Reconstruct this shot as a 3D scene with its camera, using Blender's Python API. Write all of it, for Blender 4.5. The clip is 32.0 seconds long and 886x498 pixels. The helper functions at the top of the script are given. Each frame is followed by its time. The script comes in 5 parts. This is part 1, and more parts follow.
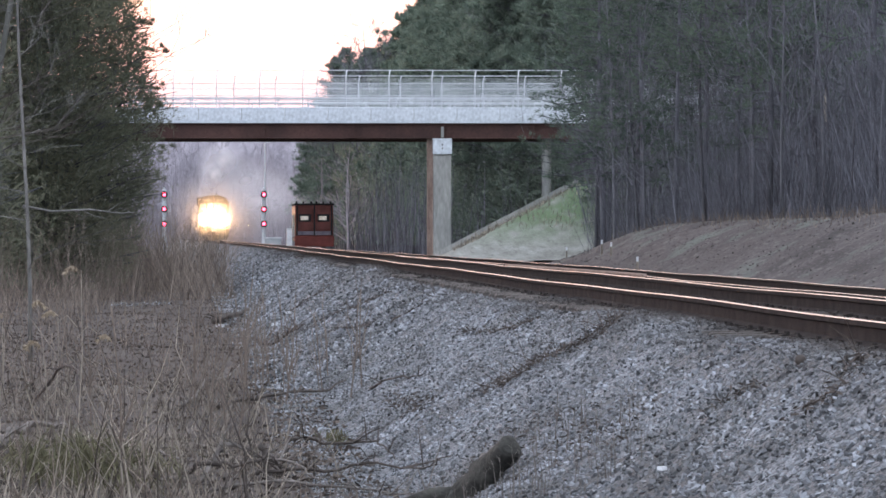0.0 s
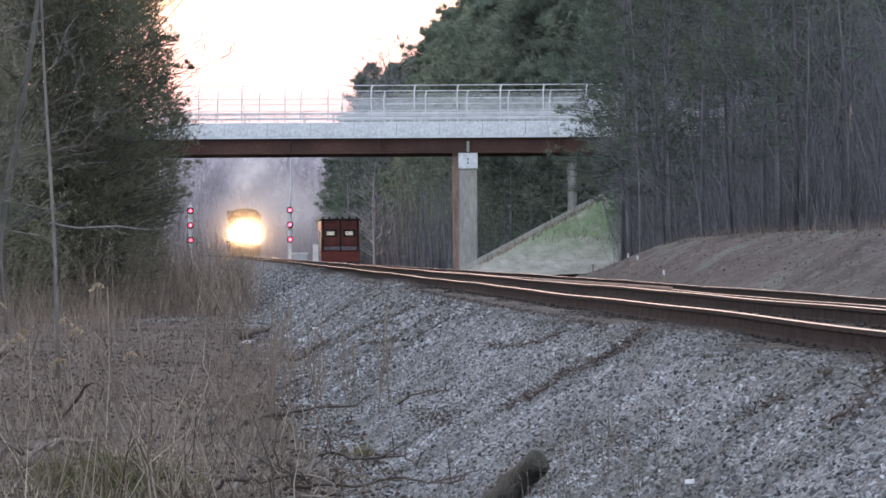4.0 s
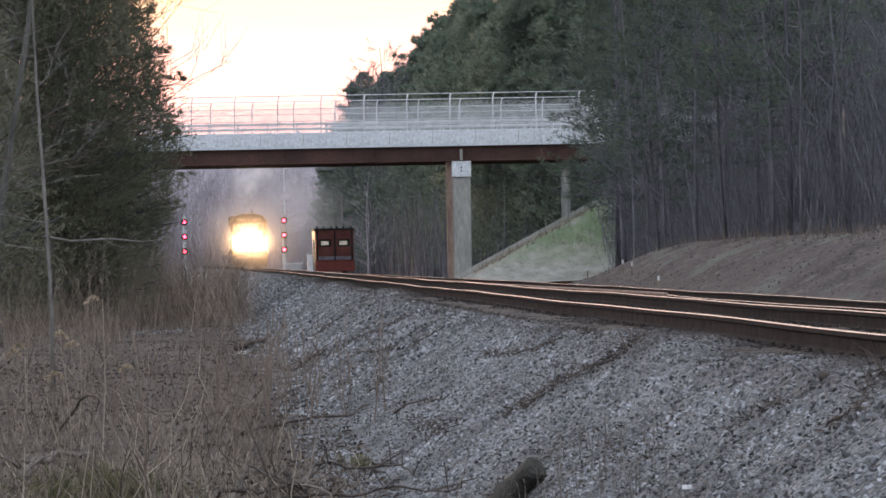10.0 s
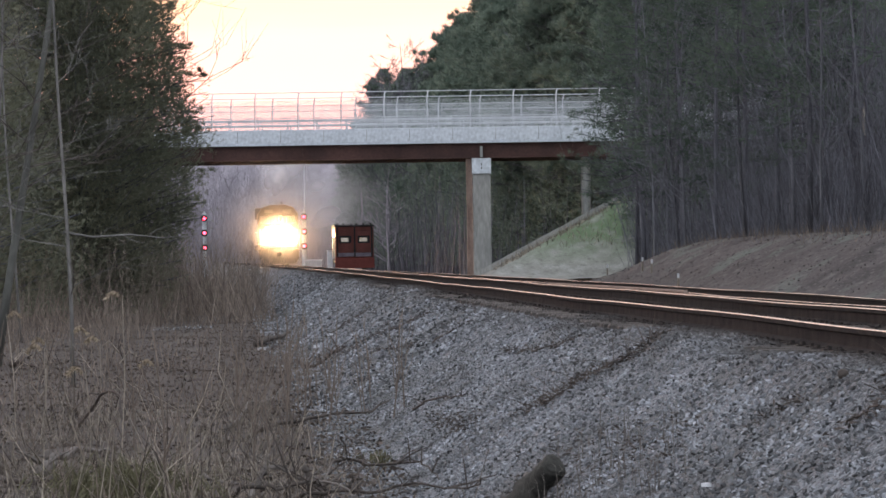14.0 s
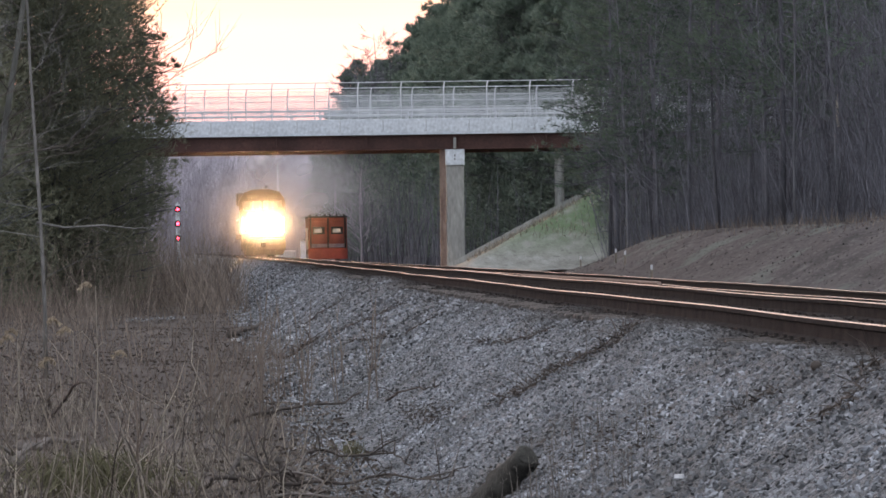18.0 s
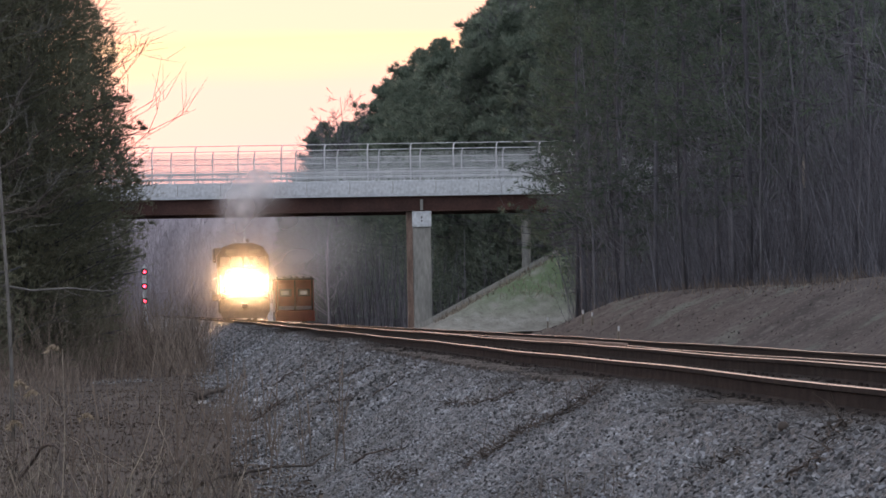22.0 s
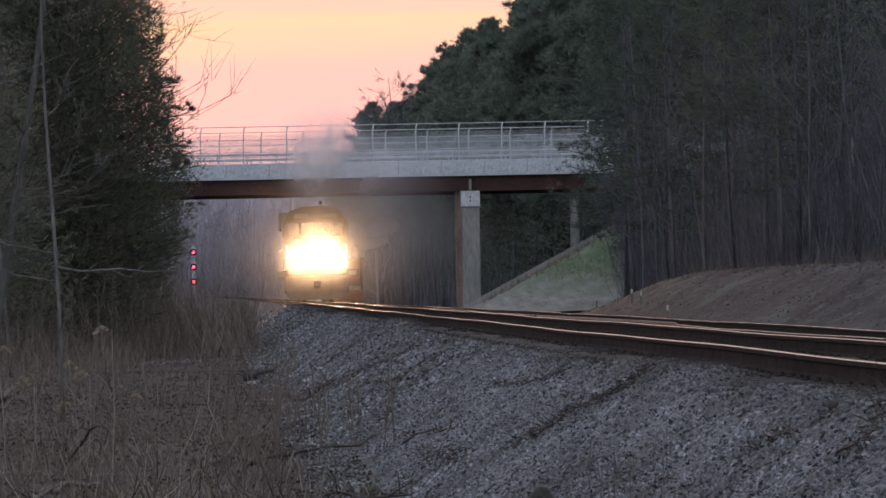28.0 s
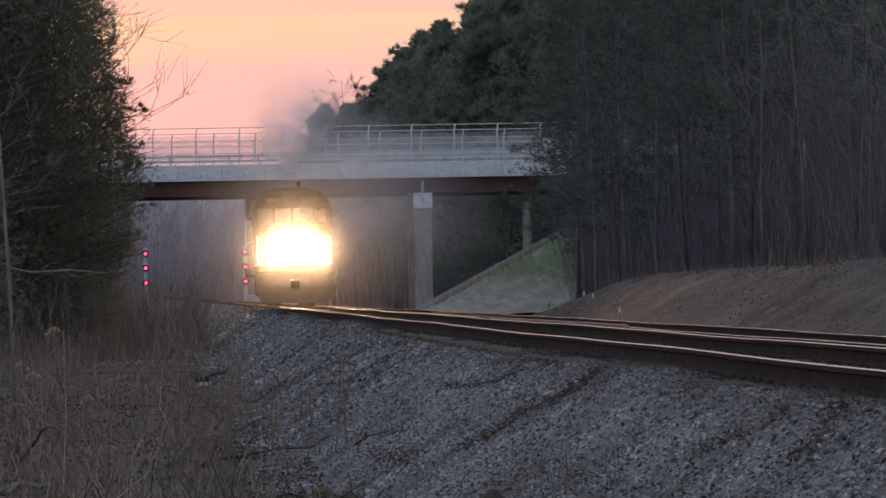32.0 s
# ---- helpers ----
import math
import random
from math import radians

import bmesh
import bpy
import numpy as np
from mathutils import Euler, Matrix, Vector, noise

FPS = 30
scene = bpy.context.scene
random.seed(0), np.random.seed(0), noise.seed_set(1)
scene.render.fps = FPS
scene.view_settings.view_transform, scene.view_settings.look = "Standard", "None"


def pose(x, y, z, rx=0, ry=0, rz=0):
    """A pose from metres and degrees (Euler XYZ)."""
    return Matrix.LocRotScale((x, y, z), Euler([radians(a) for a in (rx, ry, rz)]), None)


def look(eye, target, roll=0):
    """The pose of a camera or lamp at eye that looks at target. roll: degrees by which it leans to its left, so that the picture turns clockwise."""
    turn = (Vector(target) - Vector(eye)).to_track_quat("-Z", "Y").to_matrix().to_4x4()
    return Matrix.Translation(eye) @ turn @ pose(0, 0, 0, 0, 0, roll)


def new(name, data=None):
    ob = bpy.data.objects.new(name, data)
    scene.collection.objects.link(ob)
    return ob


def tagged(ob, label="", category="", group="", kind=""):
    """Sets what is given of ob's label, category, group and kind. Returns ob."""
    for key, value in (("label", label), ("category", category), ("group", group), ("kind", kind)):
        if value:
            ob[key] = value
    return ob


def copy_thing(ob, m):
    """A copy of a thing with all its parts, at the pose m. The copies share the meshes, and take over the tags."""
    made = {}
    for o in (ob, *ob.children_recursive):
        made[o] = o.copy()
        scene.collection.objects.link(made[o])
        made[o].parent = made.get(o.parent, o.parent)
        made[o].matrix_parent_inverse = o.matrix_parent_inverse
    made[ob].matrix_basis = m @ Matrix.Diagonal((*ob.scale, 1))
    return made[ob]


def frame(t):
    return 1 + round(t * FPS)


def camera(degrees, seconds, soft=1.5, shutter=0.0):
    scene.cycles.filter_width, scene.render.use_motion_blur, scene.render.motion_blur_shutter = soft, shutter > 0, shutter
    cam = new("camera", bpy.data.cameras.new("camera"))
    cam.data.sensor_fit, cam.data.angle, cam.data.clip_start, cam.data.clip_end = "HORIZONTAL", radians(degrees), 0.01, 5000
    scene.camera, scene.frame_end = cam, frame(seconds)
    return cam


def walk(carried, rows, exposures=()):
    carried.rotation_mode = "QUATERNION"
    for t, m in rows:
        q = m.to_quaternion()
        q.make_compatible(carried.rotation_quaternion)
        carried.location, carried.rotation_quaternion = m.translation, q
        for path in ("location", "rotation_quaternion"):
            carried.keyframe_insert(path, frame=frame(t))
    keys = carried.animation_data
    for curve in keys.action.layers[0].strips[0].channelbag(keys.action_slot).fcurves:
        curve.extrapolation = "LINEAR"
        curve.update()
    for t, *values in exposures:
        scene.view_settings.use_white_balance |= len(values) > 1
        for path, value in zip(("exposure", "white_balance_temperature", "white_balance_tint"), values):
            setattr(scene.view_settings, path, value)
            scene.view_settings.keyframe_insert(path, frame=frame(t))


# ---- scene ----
EYE = (0.0, 0.0, 0.55)
cam = camera(11.2, 32.0, 1.6)
# seconds, pitch, roll and yaw of the hand-held camera, which stands in one place
PATH = [
    (0, -0.172, -0.000, -3.355),
    (0.5, -0.152, 0.227, -3.336),
    (1, -0.105, 0.308, -3.337),
    (1.5, -0.051, 0.377, -3.317),
    (2, -0.027, 0.423, -3.282),
    (2.5, 0.005, 0.363, -3.234),
    (4.5, 0.019, 0.388, -2.984),
    (5, 0.184, 0.383, -2.923),
    (5.5, 0.460, 0.579, -2.590),
    (6, 0.489, 0.671, -2.538),
    (6.5, 0.203, 0.676, -2.530),
    (7, 0.030, 0.835, -2.535),
    (7.5, -0.004, 0.996, -2.668),
    (8, -0.020, 1.114, -3.373),
    (8.5, 0.087, 1.137, -3.301),
    (9, 0.194, 1.066, -3.225),
    (9.5, 0.178, 1.139, -3.149),
    (10, 0.119, 1.057, -3.093),
    (10.5, -0.018, 1.076, -3.060),
    (11, -0.193, 1.374, -3.004),
    (11.5, -0.176, 0.956, -2.662),
    (12, -0.117, 0.900, -2.715),
    (12.5, 0.088, 0.902, -2.750),
    (13, 0.157, 0.897, -2.777),
    (13.5, 0.136, 0.905, -2.800),
    (14, 0.084, 0.882, -2.842),
    (14.5, 0.054, 1.029, -2.919),
    (16.5, 0.075, 1.108, -3.027),
    (17, 0.009, 1.007, -3.076),
    (17.5, -0.037, 0.892, -3.105),
    (18, -0.033, 0.798, -3.180),
    (18.5, 0.039, 0.865, -3.275),
    (19, 0.102, 0.959, -3.346),
    (19.5, 0.193, 1.039, -3.397),
    (20, 0.301, 0.888, -3.486),
    (20.5, 0.374, 0.674, -3.532),
    (21, 0.431, 0.818, -3.512),
    (21.5, 0.527, 0.924, -3.588),
    (22, 0.745, 0.955, -3.598),
    (22.5, 0.859, 0.992, -3.633),
    (23, 0.971, 0.974, -3.644),
    (23.5, 1.156, 0.999, -3.687),
    (24, 1.165, 0.940, -3.668),
    (24.5, 0.939, 0.993, -3.679),
    (25, 0.849, 0.963, -3.546),
    (25.5, 0.813, 0.978, -3.508),
    (26, 0.757, 1.145, -3.425),
    (26.5, 0.233, 1.343, -3.228),
    (28.5, 0.549, 1.080, -2.934),
    (29, 0.545, 1.113, -2.970),
    (29.5, 0.541, 1.174, -3.060),
    (30, 0.560, 1.183, -3.213),
    (30.5, 0.521, 1.126, -3.344),
    (31, 0.476, 1.128, -3.408),
    (31.5, 0.474, 1.086, -3.475),
    (32, 0.512, 1.007, -3.584),
]
STOPS = [(0.0, 0.89, 6550, 11), (4.5, 0.77, 6650, 11), (6.0, 0.45, 6850, 11), (9.0, 0.51, 6900, 11), (13.0, 0.39, 6950, 11), (17.0, 0.43, 6950, 12), (19.0, 0.37, 6950, 12),
         (21.0, 0.23, 6950, 13), (22.0, -0.03, 6950, 14), (23.0, -0.45, 6850, 14), (24.0, -0.63, 6800, 15), (25.0, -0.54, 6750, 15), (26.0, -0.43, 6650, 14), (29.0, -0.57, 6550, 14), (32.0, -0.7, 6500, 14)]
walk(cam, [(t, pose(*EYE, 90 + p, r, y)) for t, p, r, y in PATH], STOPS)

# ---- world and light ----
world = bpy.data.worlds.new("evening_sky")
scene.world = world
world.use_nodes = True
wn, wl = world.node_tree.nodes, world.node_tree.links
wn.clear()


def wnode(kind, **props):
    n = wn.new(kind)
    for k, v in props.items():
        n.inputs[k].default_value = v
    return n


w_out = wn.new("ShaderNodeOutputWorld")
w_bg = wn.new("ShaderNodeBackground")
w_bg.inputs["Strength"].default_value = 1.0
w_co = wn.new("ShaderNodeTexCoord")
w_xyz = wn.new("ShaderNodeSeparateXYZ")
wl.new(w_co.outputs["Generated"], w_xyz.inputs[0])
w_ramp = wn.new("ShaderNodeValToRGB")
w_ramp.color_ramp.interpolation = "EASE"
SKY = [(0.0, (1.309, 0.737, 0.905)), (0.02, (1.34, 0.743, 0.86)), (0.045, (1.371, 0.78, 0.793)), (0.052, (1.379, 0.816, 0.755)), (0.0575, (1.433, 0.968, 0.649)), (0.063, (1.403, 0.852, 0.732)), (0.082, (1.387, 0.824, 0.738)), (0.2, (1.064, 0.874, 0.855)), (0.5, (0.44, 0.49, 0.57))]
while len(w_ramp.color_ramp.elements) < len(SKY):
    w_ramp.color_ramp.elements.new(0.5)
for el, (p, c) in zip(w_ramp.color_ramp.elements, SKY):
    el.position, el.color = p, (*c, 1)
w_map = wn.new("ShaderNodeMapping")
w_map.inputs["Scale"].default_value = (7, 7, 90)
wl.new(w_co.outputs["Generated"], w_map.inputs["Vector"])
w_noise = wnode("ShaderNodeTexNoise", Scale=1.0, Detail=3.0, Roughness=0.5)
wl.new(w_map.outputs[0], w_noise.inputs["Vector"])
w_off = wn.new("ShaderNodeMath")
w_off.operation = "MULTIPLY_ADD"
w_off.inputs[1].default_value, w_off.inputs[2].default_value = 0.024, -0.012
wl.new(w_noise.outputs["Fac"], w_off.inputs[0])
w_add = wn.new("ShaderNodeMath")
w_add.operation = "ADD"
wl.new(w_xyz.outputs["Z"], w_add.inputs[0])
wl.new(w_off.outputs[0], w_add.inputs[1])
wl.new(w_add.outputs[0], w_ramp.inputs[0])
w_sky = wn.new("ShaderNodeTexSky")
w_sky.sky_type, w_sky.sun_disc = "NISHITA", False
w_sky.sun_elevation, w_sky.sun_rotation = radians(1.5), radians(-12)
w_scale = wn.new("ShaderNodeMix")
w_scale.data_type = "RGBA"
w_scale.inputs["Factor"].default_value = 0.03
wl.new(w_ramp.outputs[0], w_scale.inputs["A"])
wl.new(w_sky.outputs[0], w_scale.inputs["B"])
# the glow lies ahead, where the sun has gone down; the sky behind is cool and even
w_side = wn.new("ShaderNodeMapRange")
w_side.inputs["From Min"].default_value, w_side.inputs["From Max"].default_value = -0.3, 0.8
wl.new(w_xyz.outputs["Y"], w_side.inputs["Value"])
w_dim = wn.new("ShaderNodeMix")
w_dim.data_type = "RGBA"
w_dim.inputs["A"].default_value = (0.87, 0.98, 1.16, 1)
wl.new(w_side.outputs[0], w_dim.inputs["Factor"])
wl.new(w_scale.outputs["Result"], w_dim.inputs["B"])
wl.new(w_dim.outputs["Result"], w_bg.inputs["Color"])
wl.new(w_bg.outputs[0], w_out.inputs[0])

sun = new("sun", bpy.data.lights.new("sun", "SUN"))
sun.data.energy, sun.data.angle, sun.data.color = 0.12, radians(40), (0.86, 0.92, 1.0)
sun.matrix_world = look((0, 0, 60), (6, 25, 0))


# ---- materials ----
def mat(name, c1, c2, rough=0.85, scale=3.0, fine=40.0, metal=0.0, bump=0.3, vary=0.0, glow=None, alpha=1.0, stretch=(1, 1, 1), c3=None, spec=0.3):
    """A surface of two colours mixed at a large and a fine scale, with grain."""
    m = bpy.data.materials.new(name)
    m.use_nodes = True
    n, l = m.node_tree.nodes, m.node_tree.links
    b = n["Principled BSDF"]
    co = n.new("ShaderNodeTexCoord")
    mp = n.new("ShaderNodeMapping")
    mp.inputs["Scale"].default_value = stretch
    l.new(co.outputs["Object"], mp.inputs["Vector"])
    big, small = n.new("ShaderNodeTexNoise"), n.new("ShaderNodeTexNoise")
    for node, s, det in ((big, scale, 4.0), (small, fine, 3.0)):
        node.inputs["Scale"].default_value, node.inputs["Detail"].default_value = s, det
        l.new(mp.outputs[0], node.inputs["Vector"])
    ramp = n.new("ShaderNodeValToRGB")
    ramp.color_ramp.elements[0].position, ramp.color_ramp.elements[1].position = 0.35, 0.65
    ramp.color_ramp.elements[0].color, ramp.color_ramp.elements[1].color = (*c1, 1), (*c2, 1)
    if c3:
        e = ramp.color_ramp.elements.new(0.78)
        e.color = (*c3, 1)
    l.new(big.outputs["Fac"], ramp.inputs[0])
    grain = n.new("ShaderNodeMath")
    grain.operation = "MULTIPLY_ADD"
    grain.inputs[1].default_value, grain.inputs[2].default_value = 0.9, 0.55
    l.new(small.outputs["Fac"], grain.inputs[0])
    mul = n.new("ShaderNodeVectorMath")
    mul.operation = "SCALE"
    l.new(ramp.outputs[0], mul.inputs[0])
    l.new(grain.outputs[0], mul.inputs["Scale"])
    last = mul.outputs[0]
    if vary:
        inf = n.new("ShaderNodeObjectInfo" if vary > 0 else "ShaderNodeNewGeometry")
        v = n.new("ShaderNodeMath")
        v.operation = "MULTIPLY_ADD"
        v.inputs[1].default_value, v.inputs[2].default_value = 2 * abs(vary), 1 - abs(vary)
        l.new(inf.outputs["Random" if vary > 0 else "Random Per Island"], v.inputs[0])
        mul2 = n.new("ShaderNodeVectorMath")
        mul2.operation = "SCALE"
        l.new(last, mul2.inputs[0])
        l.new(v.outputs[0], mul2.inputs["Scale"])
        last = mul2.outputs[0]
    l.new(last, b.inputs["Base Color"])
    b.inputs["Roughness"].default_value, b.inputs["Metallic"].default_value = rough, metal
    b.inputs["Specular IOR Level"].default_value = spec
    if bump:
        bp = n.new("ShaderNodeBump")
        bp.inputs["Strength"].default_value, bp.inputs["Distance"].default_value = bump, 0.02
        l.new(small.outputs["Fac"], bp.inputs["Height"])
        l.new(bp.outputs[0], b.inputs["Normal"])
    if glow:
        b.inputs["Emission Color"].default_value, b.inputs["Emission Strength"].default_value = (*glow[:3], 1), glow[3]
    return m


def grain_of_stones(m, scale, lo, hi):
    """Adds stone-sized cells of uneven grey, with relief, to a material."""
    n, l = m.node_tree.nodes, m.node_tree.links
    b = n["Principled BSDF"]
    old = b.inputs["Base Color"].links[0].from_socket
    co, vo = n.new("ShaderNodeTexCoord"), n.new("ShaderNodeTexVoronoi")
    vo.inputs["Scale"].default_value = scale
    l.new(co.outputs["Object"], vo.inputs["Vector"])
    sep = n.new("ShaderNodeSeparateColor")
    l.new(vo.outputs["Color"], sep.inputs[0])
    mr = n.new("ShaderNodeMapRange")
    mr.inputs["To Min"].default_value, mr.inputs["To Max"].default_value = lo, hi
    l.new(sep.outputs[0], mr.inputs["Value"])
    mul = n.new("ShaderNodeVectorMath")
    mul.operation = "SCALE"
    l.new(old, mul.inputs[0])
    l.new(mr.outputs[0], mul.inputs["Scale"])
    l.new(mul.outputs[0], b.inputs["Base Color"])
    bp = n.new("ShaderNodeBump")
    bp.inputs["Strength"].default_value, bp.inputs["Distance"].default_value = 1.0, 0.025
    bp.invert = True
    l.new(vo.outputs["Distance"], bp.inputs["Height"])
    l.new(bp.outputs[0], b.inputs["Normal"])


def overlay(m, colour, scale, lo, hi, stretch=(1, 1, 1), axis=None, span=(0, 1), most=1.0):
    """Lays patches of another colour over a material, where a noise passes lo..hi; axis and span confine them."""
    n, l = m.node_tree.nodes, m.node_tree.links
    b = n["Principled BSDF"]
    old = b.inputs["Base Color"].links[0].from_socket
    co, mp, no = n.new("ShaderNodeTexCoord"), n.new("ShaderNodeMapping"), n.new("ShaderNodeTexNoise")
    mp.inputs["Scale"].default_value = stretch
    no.inputs["Scale"].default_value, no.inputs["Detail"].default_value = scale, 5.0
    l.new(co.outputs["Object"], mp.inputs["Vector"])
    l.new(mp.outputs[0], no.inputs["Vector"])
    mr = n.new("ShaderNodeMapRange")
    mr.inputs["From Min"].default_value, mr.inputs["From Max"].default_value, mr.inputs["To Max"].default_value = lo, hi, most
    l.new(no.outputs["Fac"], mr.inputs["Value"])
    fac = mr.outputs[0]
    if axis:
        sp, m2, mu = n.new("ShaderNodeSeparateXYZ"), n.new("ShaderNodeMapRange"), n.new("ShaderNodeMath")
        mu.operation = "MULTIPLY"
        m2.inputs["From Min"].default_value, m2.inputs["From Max"].default_value = span
        l.new(co.outputs["Object"], sp.inputs[0])
        l.new(sp.outputs[axis], m2.inputs["Value"])
        l.new(fac, mu.inputs[0])
        l.new(m2.outputs[0], mu.inputs[1])
        fac = mu.outputs[0]
    mx = n.new("ShaderNodeMix")
    mx.data_type = "RGBA"
    mx.inputs["B"].default_value = (*colour, 1)
    l.new(fac, mx.inputs["Factor"])
    l.new(old, mx.inputs["A"])
    l.new(mx.outputs["Result"], b.inputs["Base Color"])


M_EARTH = mat("dry_ground", (0.042, 0.033, 0.030), (0.086, 0.070, 0.062), scale=0.6, fine=11, bump=1.0, c3=(0.12, 0.106, 0.090))
M_BALLAST = mat("ballast_bed", (0.112, 0.110, 0.112), (0.206, 0.214, 0.232), scale=0.6, fine=16, bump=1.0)
grain_of_stones(M_BALLAST, 46, 0.22, 1.9)
M_STONE = mat("ballast_stone", (0.145, 0.143, 0.144), (0.255, 0.265, 0.288), scale=0.7, fine=30, c3=(0.30, 0.30, 0.32), vary=-0.8, bump=0.3)
M_CLOD = mat("dirt_clod", (0.044, 0.038, 0.037), (0.12, 0.105, 0.100), scale=2, fine=20, vary=-0.5)
for m_ in (M_BALLAST, M_STONE):
    # oil and brown dust along the rail; last, faint stains all over
    overlay(m_, (0.060, 0.050, 0.046), 1.1, 0.24, 0.46, (1, 0.3, 1), "X", (3.3, 3.95), 0.9)
    # darkest brown, from the tie ends inwards
    overlay(m_, (0.045, 0.037, 0.034), 1.6, 0.22, 0.42, (1, 0.25, 1), "X", (3.92, 4.25), 0.92)
    overlay(m_, (0.078, 0.076, 0.078), 1.3, 0.47, 0.64, (1, 0.6, 1), None, (0, 1), 0.5)
M_BANK = mat("bank_dirt", (0.040, 0.034, 0.034), (0.078, 0.067, 0.066), scale=0.45, fine=9, bump=1.0, stretch=(1, 0.45, 1))
overlay(M_BANK, (0.155, 0.190, 0.165), 0.8, 0.55, 0.68, (0.5, 0.25, 0.5), None, (0, 1), 0.55)
overlay(M_BANK, (0.135, 0.122, 0.118), 3.0, 0.55, 0.70, (0.6, 0.25, 1), None, (0, 1), 0.8)
overlay(M_BANK, (0.035, 0.030, 0.030), 4.0, 0.55, 0.66, (1, 0.3, 1.6), None, (0, 1), 0.85)
overlay(M_BANK, (0.140, 0.128, 0.124), 9.0, 0.56, 0.68, (1, 0.35, 1.2), None, (0, 1), 0.7)
overlay(M_BANK, (0.03, 0.026, 0.026), 10.0, 0.57, 0.66, (1, 0.3, 1.4), None, (0, 1), 0.8)
M_FILL = mat("seeded_fill", (0.21, 0.203, 0.182), (0.30, 0.295, 0.270), scale=1.1, fine=9, bump=1.0, stretch=(1, 1, 0.7), c3=(0.36, 0.36, 0.335))
overlay(M_FILL, (0.105, 0.160, 0.075), 0.9, 0.25, 0.50, (1, 0.6, 1), "Z", (-0.3, 1.8), 0.9)
overlay(M_FILL, (0.30, 0.31, 0.28), 2.2, 0.58, 0.70, (1, 0.4, 0.7), None, (0, 1), 0.35)
overlay(M_FILL, (0.08, 0.076, 0.064), 3.2, 0.56, 0.70, (1, 1, 0.6), None, (0, 1), 0.45)
M_RAILTOP = mat("polished_rail_head", (0.54, 0.54, 0.54), (0.68, 0.67, 0.66), rough=0.24, metal=1.0, scale=3, fine=60, bump=0.02)
M_RAIL = mat("rusty_rail_side", (0.024, 0.021, 0.021), (0.043, 0.036, 0.034), spec=0.08, rough=0.9, scale=4, fine=60)
M_TIE = mat("weathered_tie", (0.055, 0.047, 0.043), (0.14, 0.122, 0.112), scale=2, fine=30, vary=0.4, stretch=(1, 6, 6))
M_PLATE = mat("tie_plate_steel", (0.025, 0.021, 0.020), (0.05, 0.040, 0.036), rough=0.8, scale=9, fine=60)
M_CONC = mat("pale_concrete", (0.55, 0.58, 0.62), (0.65, 0.68, 0.72), scale=0.35, fine=5, bump=0.1, stretch=(1, 1, 0.8))
M_PIER = mat("pier_concrete", (0.25, 0.25, 0.24), (0.34, 0.33, 0.31), scale=0.7, fine=8, bump=0.2, stretch=(1, 1, 0.25))
M_GIRDER = mat("weathering_steel", (0.050, 0.026, 0.023), (0.088, 0.043, 0.036), rough=0.75, scale=0.4, fine=8, bump=0.1)
M_PILE = mat("rusty_pile", (0.25, 0.175, 0.145), (0.38, 0.28, 0.235), rough=0.8, scale=2, fine=15, stretch=(1, 1, 0.3))
M_GALV = mat("galvanised_steel", (0.50, 0.52, 0.55), (0.64, 0.66, 0.68), rough=0.5, metal=0.15, scale=2, fine=30, bump=0.05)
M_MESH = mat("fence_wire", (0.50, 0.52, 0.54), (0.62, 0.64, 0.66), rough=0.5, metal=0.15, scale=2, fine=30, bump=0)
M_BARK = mat("grey_bark", (0.078, 0.078, 0.087), (0.158, 0.156, 0.172), scale=3, fine=14, vary=0.35, stretch=(1, 1, 0.2))
M_PINEBARK = mat("pine_bark", (0.066, 0.066, 0.076), (0.130, 0.128, 0.145), scale=3, fine=14, vary=0.35, stretch=(1, 1, 0.2))
M_PALEBARK = mat("pale_bark", (0.095, 0.090, 0.085), (0.19, 0.180, 0.170), scale=3, fine=14, vary=0.2, stretch=(1, 1, 0.3))
M_THICKET = mat("thicket_twigs", (0.080, 0.080, 0.093), (0.166, 0.163, 0.186), scale=1, fine=9, vary=-0.5, bump=0)
M_LICHEN = mat("lichen_grey_bark", (0.060, 0.060, 0.054), (0.120, 0.120, 0.108), scale=3, fine=14, vary=0.15, stretch=(1, 1, 0.3))
M_TWIG = mat("bare_twigs", (0.090, 0.088, 0.101), (0.168, 0.163, 0.183), scale=1, fine=9, vary=0.25, bump=0)
# needle green paled, so the colour itself holds the distance haze
M_NEEDLEFAR = mat("haze_paled_pine_needles", (0.132, 0.172, 0.140), (0.222, 0.272, 0.216), rough=0.7, scale=0.6, fine=5, vary=0.3, bump=0, spec=0.15)
M_NEEDLE = mat("pine_needles", (0.070, 0.100, 0.078), (0.140, 0.180, 0.135), rough=0.7, scale=0.6, fine=5, vary=0.3, bump=0, spec=0.15)
M_CEDAR = mat("young_pine_needles", (0.152, 0.166, 0.122), (0.284, 0.286, 0.206), rough=0.75, scale=0.5, fine=5, vary=0.25, bump=0, spec=0.15, c3=(0.22, 0.175, 0.115))
# light grey-purple stands for haze over the far wood and ridge
M_FARWOOD = mat("haze_paled_bare_wood", (0.26, 0.235, 0.265), (0.37, 0.335, 0.37), scale=0.3, fine=3, vary=0.25, bump=0)
M_BRUSH = mat("dry_brush", (0.105, 0.081, 0.068), (0.225, 0.180, 0.148), scale=0.8, fine=8, vary=-0.4, bump=0)
M_GRASS = mat("dead_grass", (0.142, 0.119, 0.098), (0.42, 0.364, 0.300), scale=0.5, fine=8, vary=-0.4, bump=0)
